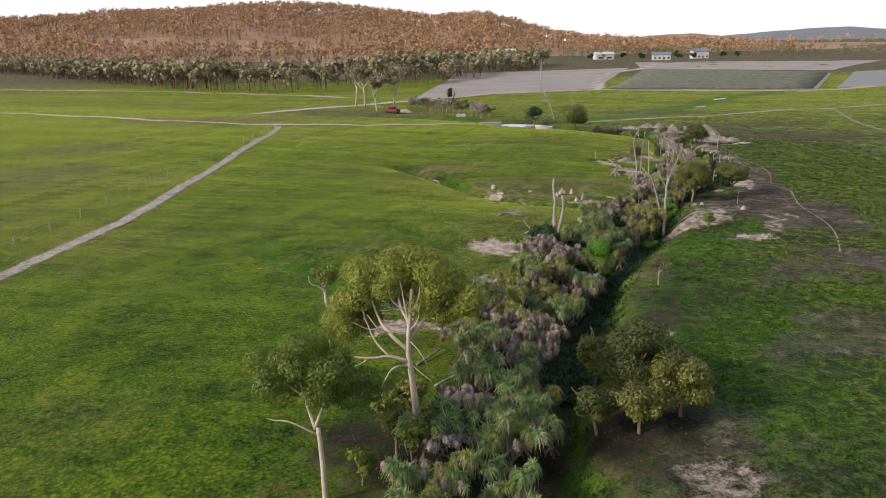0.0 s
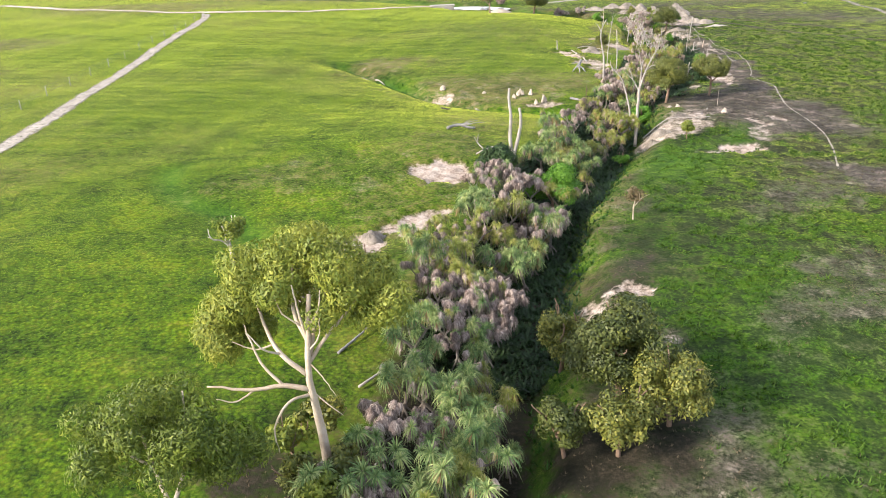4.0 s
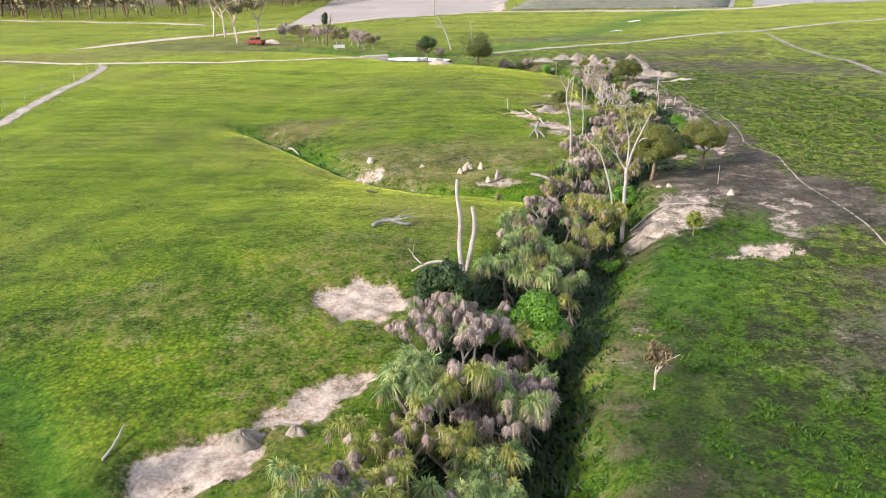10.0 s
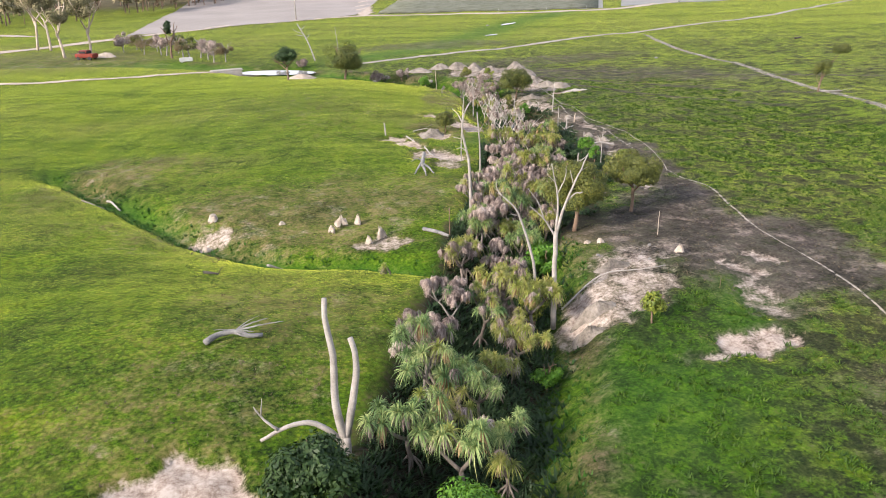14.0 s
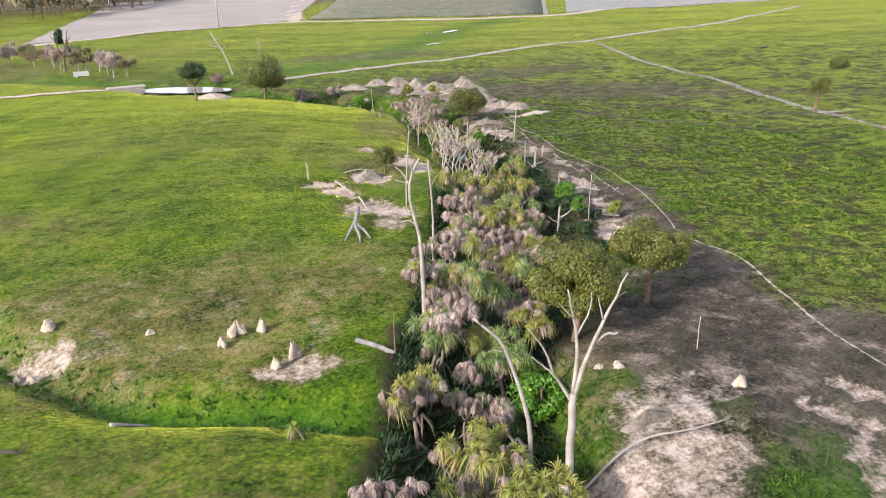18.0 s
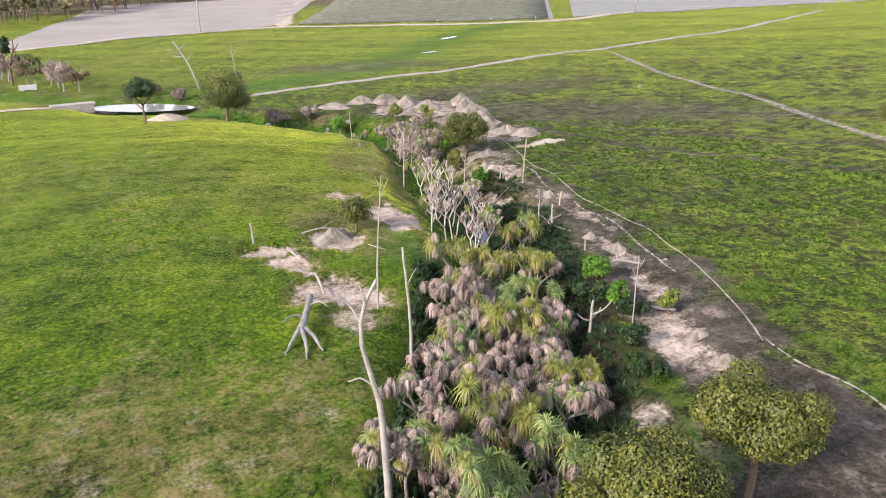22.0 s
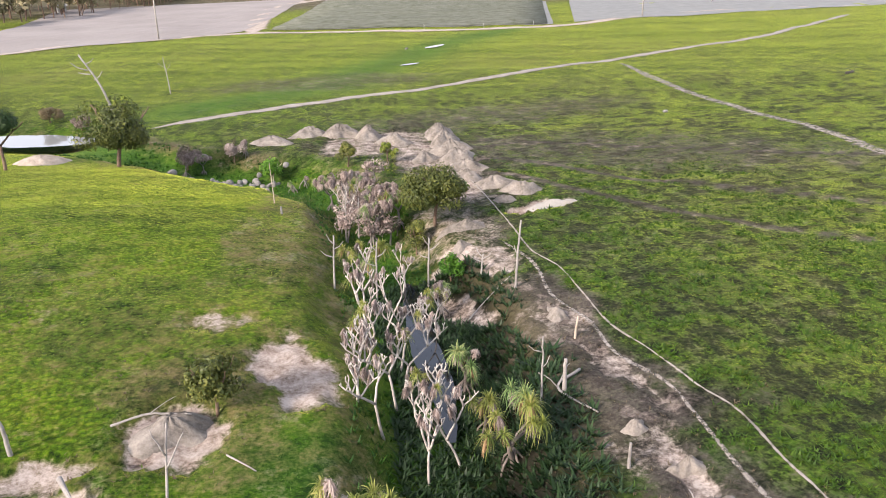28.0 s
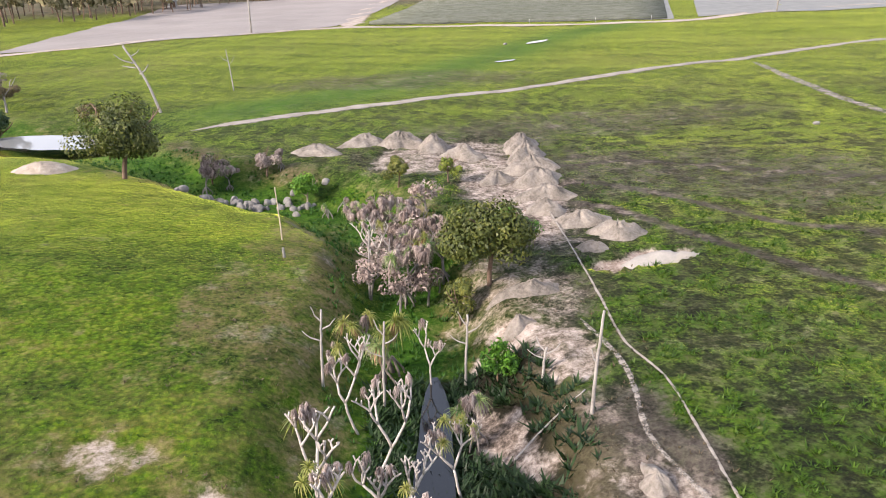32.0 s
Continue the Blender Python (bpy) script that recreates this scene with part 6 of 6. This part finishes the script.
building("shed", 103, 655, 15, 9, 4.5, WHITE_PAINT, WHITE_PAINT, "white steel farm shed behind the fields", 8, 2)
building("farmhouse", 140, 612, 13, 9, 4.2, WHITE_PAINT, BLUE_ROOF, "low farmhouse with blue-grey roof among trees", -6, 4)
building("farmhouse", 176, 640, 12, 9, 6.0, WHITE_PAINT, BLUE_ROOF, "two-storey pale farmhouse among trees", 4, 4)
building("farmhouse", 26, 752, 18, 10, 7.0, WHITE_PAINT, WHITE_PAINT, "white house at the foot of the hill", 0, 4)
building("shed", -8, 405, 3.0, 3.0, 2.6, WHITE_PAINT, WHITE_PAINT, "small white pump shed beside the field", 10, 1)
for x, y, h, r, s in ((124, 606, 7, 3, 1), (150, 600, 8, 3.5, 2), (166, 618, 6, 3, 3), (192, 632, 7, 3.5, 4), (90, 640, 6, 3, 5), (116, 640, 7, 3, 6), (206, 640, 6, 3, 7)):
    leaf_tree("garden_tree", x, y, h, r, DARK_LEAF, BROWN_BARK, "dark green garden tree beside the farmhouse", 400 + s, 700, 0.7, clumps=16, low=0.1, group="farm trees")


def old_car(x, y, turn):
    root = tagged(new("old_car", None), "rusty red old vehicle parked under the gums", "car")
    body = box(1.7, 3.9, 0.75, 0.4, bevel=0.12)
    part("body", body, RED_PAINT, root)
    part("cabin", box(1.5, 1.8, 0.65, 1.1, 0, 0.2, 0.14), RED_PAINT, root)
    part("window", box(1.53, 1.3, 0.38, 1.22, 0, 0.2), DARK_GLASS, root)
    part("windscreen", box(1.25, 1.84, 0.38, 1.22, 0, 0.2), DARK_GLASS, root)
    for dx in (-0.78, 0.78):
        for dy in (-1.2, 1.25):
            part("wheel", bm_wheel(dx, dy), RUBBER, root)
    root.matrix_basis = pose(x, y, zat(x, y), 0, 0, turn)
    return root


def bm_wheel(dx, dy):
    bm = bmesh.new()
    bmesh.ops.create_cone(bm, cap_ends=True, segments=16, radius1=0.34, radius2=0.34, depth=0.22)
    bmesh.ops.rotate(bm, cent=(0, 0, 0), matrix=Matrix.Rotation(radians(90), 3, "Y"), verts=bm.verts)
    bmesh.ops.translate(bm, vec=(dx, dy, 0.34), verts=bm.verts)
    return bm


old_car(-20.0, 203.5, 62)
trough = tagged(new("cattle_trough", None), "small white concrete cattle trough near the pond", "trough")
for nm, args in (("floor", (2.1, 0.8, 0.12, 0.1)), ("side", (2.2, 0.1, 0.6, 0.1, 0, -0.45)), ("side", (2.2, 0.1, 0.6, 0.1, 0, 0.45)), ("end", (0.1, 0.8, 0.6, 0.1, -1.05, 0)), ("end", (0.1, 0.8, 0.6, 0.1, 1.05, 0)), ("foot", (0.2, 0.8, 0.4, -0.2, -0.7, 0)), ("foot", (0.2, 0.8, 0.4, -0.2, 0.7, 0))):
    part(nm, box(*args), WHITE_PAINT, trough)
trough.matrix_basis = pose(-1.7, 192.0, zat(-1.7, 192.0), 0, 0, 8)
culvert = tagged(new("culvert", None), "low pale concrete culvert carrying the farm road", "culvert")
part("deck", box(5.0, 1.6, 0.25, 0.0, bevel=0.04), CONCRETE, culvert)
part("headwall", box(4.4, 0.3, 0.9, -0.9, 0, -1.0, 0.03), CONCRETE, culvert)
part("headwall", box(4.4, 0.3, 0.9, -0.9, 0, 1.0, 0.03), CONCRETE, culvert)
culvert.matrix_basis = pose(5.4, 175.6, zat(3, 174) + 0.02, 0, 0, 12)

# trees round the pond, and the tall gums by the road
for x, y, h, r, s in ((-33.4, 227, 15, 4.0, 1), (-30.5, 225, 13.5, 3.2, 2), (-24.7, 208, 11, 3.0, 3), (-20.5, 211, 12, 3.6, 4)):
    leaf_tree("gum_tree", x, y, h, r, FAR_LEAF, PALE_BARK, "tall straggly pale-trunked gum by the road", 420 + s, 2600, 0.32, low=0.45, base_r=0.28, clumps=22, group="tall roadside gums")
for k in range(15):
    u = k / 14
    x, y = -16 + 21 * u + 2.0 * math.sin(k * 2.1), 221 - 34 * u + 2.5 * math.cos(k * 1.7)
    leaf_tree("bush", x, y, 3.2 + 1.0 * math.sin(k * 3.3) ** 2, 2.1, (PAND_DEAD, DRY_LEAF, PAND_DEAD, WATTLE_LEAF)[k % 4], GREY_WOOD, "grey half-dead scrub on the pond bank", 440 + k, 900, 0.22, clumps=14, low=0.15, category="bush", group="pond scrub")
leaf_tree("gum_tree", -4.5, 198, 7.0, 1.5, DARK_LEAF, BROWN_BARK, "thin dark tree above the grey scrub", 460, 700, 0.3, low=0.5, clumps=10)
for x, y, h, r, mat_ in ((38.8, 143.6, 2.2, 1.3, WATTLE_LEAF), (41.6, 150.6, 1.8, 0.9, GUM_LEAF), (38.6, 151.4, 2.2, 1.2, WATTLE_LEAF), (42.0, 137.6, 2.4, 1.2, BRIGHT_LEAF), (38.8, 134.0, 2.0, 1.2, WATTLE_LEAF), (26.8, 158.6, 2.5, 1.5, PAND_DEAD), (30.5, 157.8, 2.2, 1.2, PAND_DEAD), (17.4, 176.6, 1.6, 1.4, PAND_DEAD), (14.2, 180.5, 1.6, 1.4, DRY_LEAF),
                         (36.0, 101.8, 1.0, 0.9, DARK_LEAF), (34.6, 99.4, 0.9, 1.0, DARK_LEAF), (35.2, 104.4, 0.9, 1.0, DARK_LEAF), (33.8, 96.8, 0.9, 1.0, DARK_LEAF), (37.6, 101.4, 1.4, 0.6, GUM_LEAF), (35.9, 103.0, 1.5, 0.7, BRIGHT_LEAF), (24.6, 86.4, 2.0, 1.2, BRIGHT_LEAF), (19.6, 72.6, 1.6, 0.9, BRIGHT_LEAF), (9.6, 53.0, 2.6, 1.1, DRY_LEAF), (10.4, 55.2, 2.8, 1.0, DRY_LEAF), (21.4, 79.0, 2.2, 1.0, GUM_LEAF)):
    leaf_tree("bush", x, y, h, r, mat_, BROWN_BARK, {"dark_leaf": "low dark green weeds in the gully", "pandanus_dead": "pale dead shrub by the water", "dry_leaf": "brownish olive bush in the thicket"}.get(mat_.name, "small olive-green bush by the creek"), int(x * 7 + y * 3), 1800 if r > 1 else 1000, 0.13, clumps=14, low=0.05, category="bush")

for k in range(11):
    x, y = 36.6 + 1.5 * math.sin(k * 2.3) + 0.16 * k, 135.6 + 1.15 * k + 0.6 * math.cos(k * 1.9)
    leaf_tree("dead_bush", x, y, 2.3 + 0.7 * math.sin(k * 3.1) ** 2, 1.15, PAND_DEAD, DULL_WOOD, "leafless pinkish grey dead shrub crowding the creek bend", 520 + k, 420, 0.16, clumps=18, low=0.25, category="bush", group="dead shrubs at the bend", spread=0.8)

# ---- grass ----


def tufts(name, x, y, h, mat, label, rng, blades=5, wide=0.04, lean=1.0):
    n = len(x)
    z = land(x, y) - cover(x, y)[4] - 0.02
    base = np.repeat(np.stack([x, y, z], 1), blades, 0)
    hh = np.repeat(h, blades) * rng.uniform(0.6, 1.2, n * blades)
    a = rng.uniform(0, 6.283, n * blades)
    out = np.stack([np.cos(a), np.sin(a), np.zeros_like(a)], 1)
    side = np.stack([-np.sin(a), np.cos(a), np.zeros_like(a)], 1) * (wide * np.repeat(h, blades) / 0.2)[:, None]
    foot = base + out * hh[:, None] * 0.15
    tip = base + out * (hh * lean * rng.uniform(0.4, 1.5, len(a)))[:, None] + np.array([0, 0, 1]) * hh[:, None]
    V = np.stack([foot - side, foot + side, tip], 1).reshape(-1, 3)
    return tagged(new(name, fast_mesh(name, V, np.arange(len(V)).reshape(-1, 3), mat)), label, "grass", kind="stuff")


rng = np.random.default_rng(21)


def strew(n, x0, x1, y0, y1):
    return rng.uniform(x0, x1, n), rng.uniform(y0, y1, n)


x, y = strew(330000, -30, 66, 24, 150)
s_, d_, l_, c_, _, m_ = cover(x, y)
patch = swards(x, y)
keep = (s_ < 0.12) & (m_ < 0.3) & (d_ < 0.1 + 0.4 * rng.random(len(x))) & np.where(c_ > 0.4, patch > 0.05 + 0.2 * rng.random(len(x)), (patch > -0.3) & (rng.random(len(x)) < 0.7))
x, y, c_, l_ = x[keep], y[keep], c_[keep], l_[keep]
tufts("grass_tufts", x, y, (0.06 + 0.08 * c_) * rng.uniform(0.6, 1.4, len(x)), GRASS_BLADE, "short green pasture grass in uneven tufts", rng, 4, 0.05, 1.3)
x, y = strew(60000, -12, 60, 24, 165)
s_, d_, l_, c_, _, m_ = cover(x, y)
damp = np.minimum(along(CREEK, x, y)[0] / 3.6, along(SIDE, x, y)[0] / 1.8)
keep = (damp < 1) & (l_ > 0.3) & (rng.random(len(x)) < 0.9) & (s_ < 0.3)
tufts("creek_grass", x[keep], y[keep], rng.uniform(0.1, 0.26, keep.sum()), REED_BLADE, "lush dark green grass along the creek bed", rng, 6)
x, y = strew(110000, -20, 70, 24, 170)
s_, d_, l_, c_, _, m_ = cover(x, y)
keep = (d_ > 0.2) & (s_ < 0.5) & (l_ < 0.4) & (rng.random(len(x)) < 0.6)
tufts("dry_grass", x[keep], y[keep], rng.uniform(0.05, 0.12, keep.sum()), STRAW_BLADE, "thin dry straw-coloured grass on bare soil", rng, 5)
# Dark weeds, strewn thickly so they also stand in for the pines' shade.
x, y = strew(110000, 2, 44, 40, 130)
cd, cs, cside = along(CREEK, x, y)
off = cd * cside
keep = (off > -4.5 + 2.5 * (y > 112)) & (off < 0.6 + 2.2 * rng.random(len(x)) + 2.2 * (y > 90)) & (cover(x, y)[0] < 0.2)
tufts("creek_weeds", x[keep], y[keep], rng.uniform(0.12, 0.34, keep.sum()), DARK_LEAF, "dark weeds and bracken that deepen the shade under the screw pines", rng, 6, 0.05, 1.4)
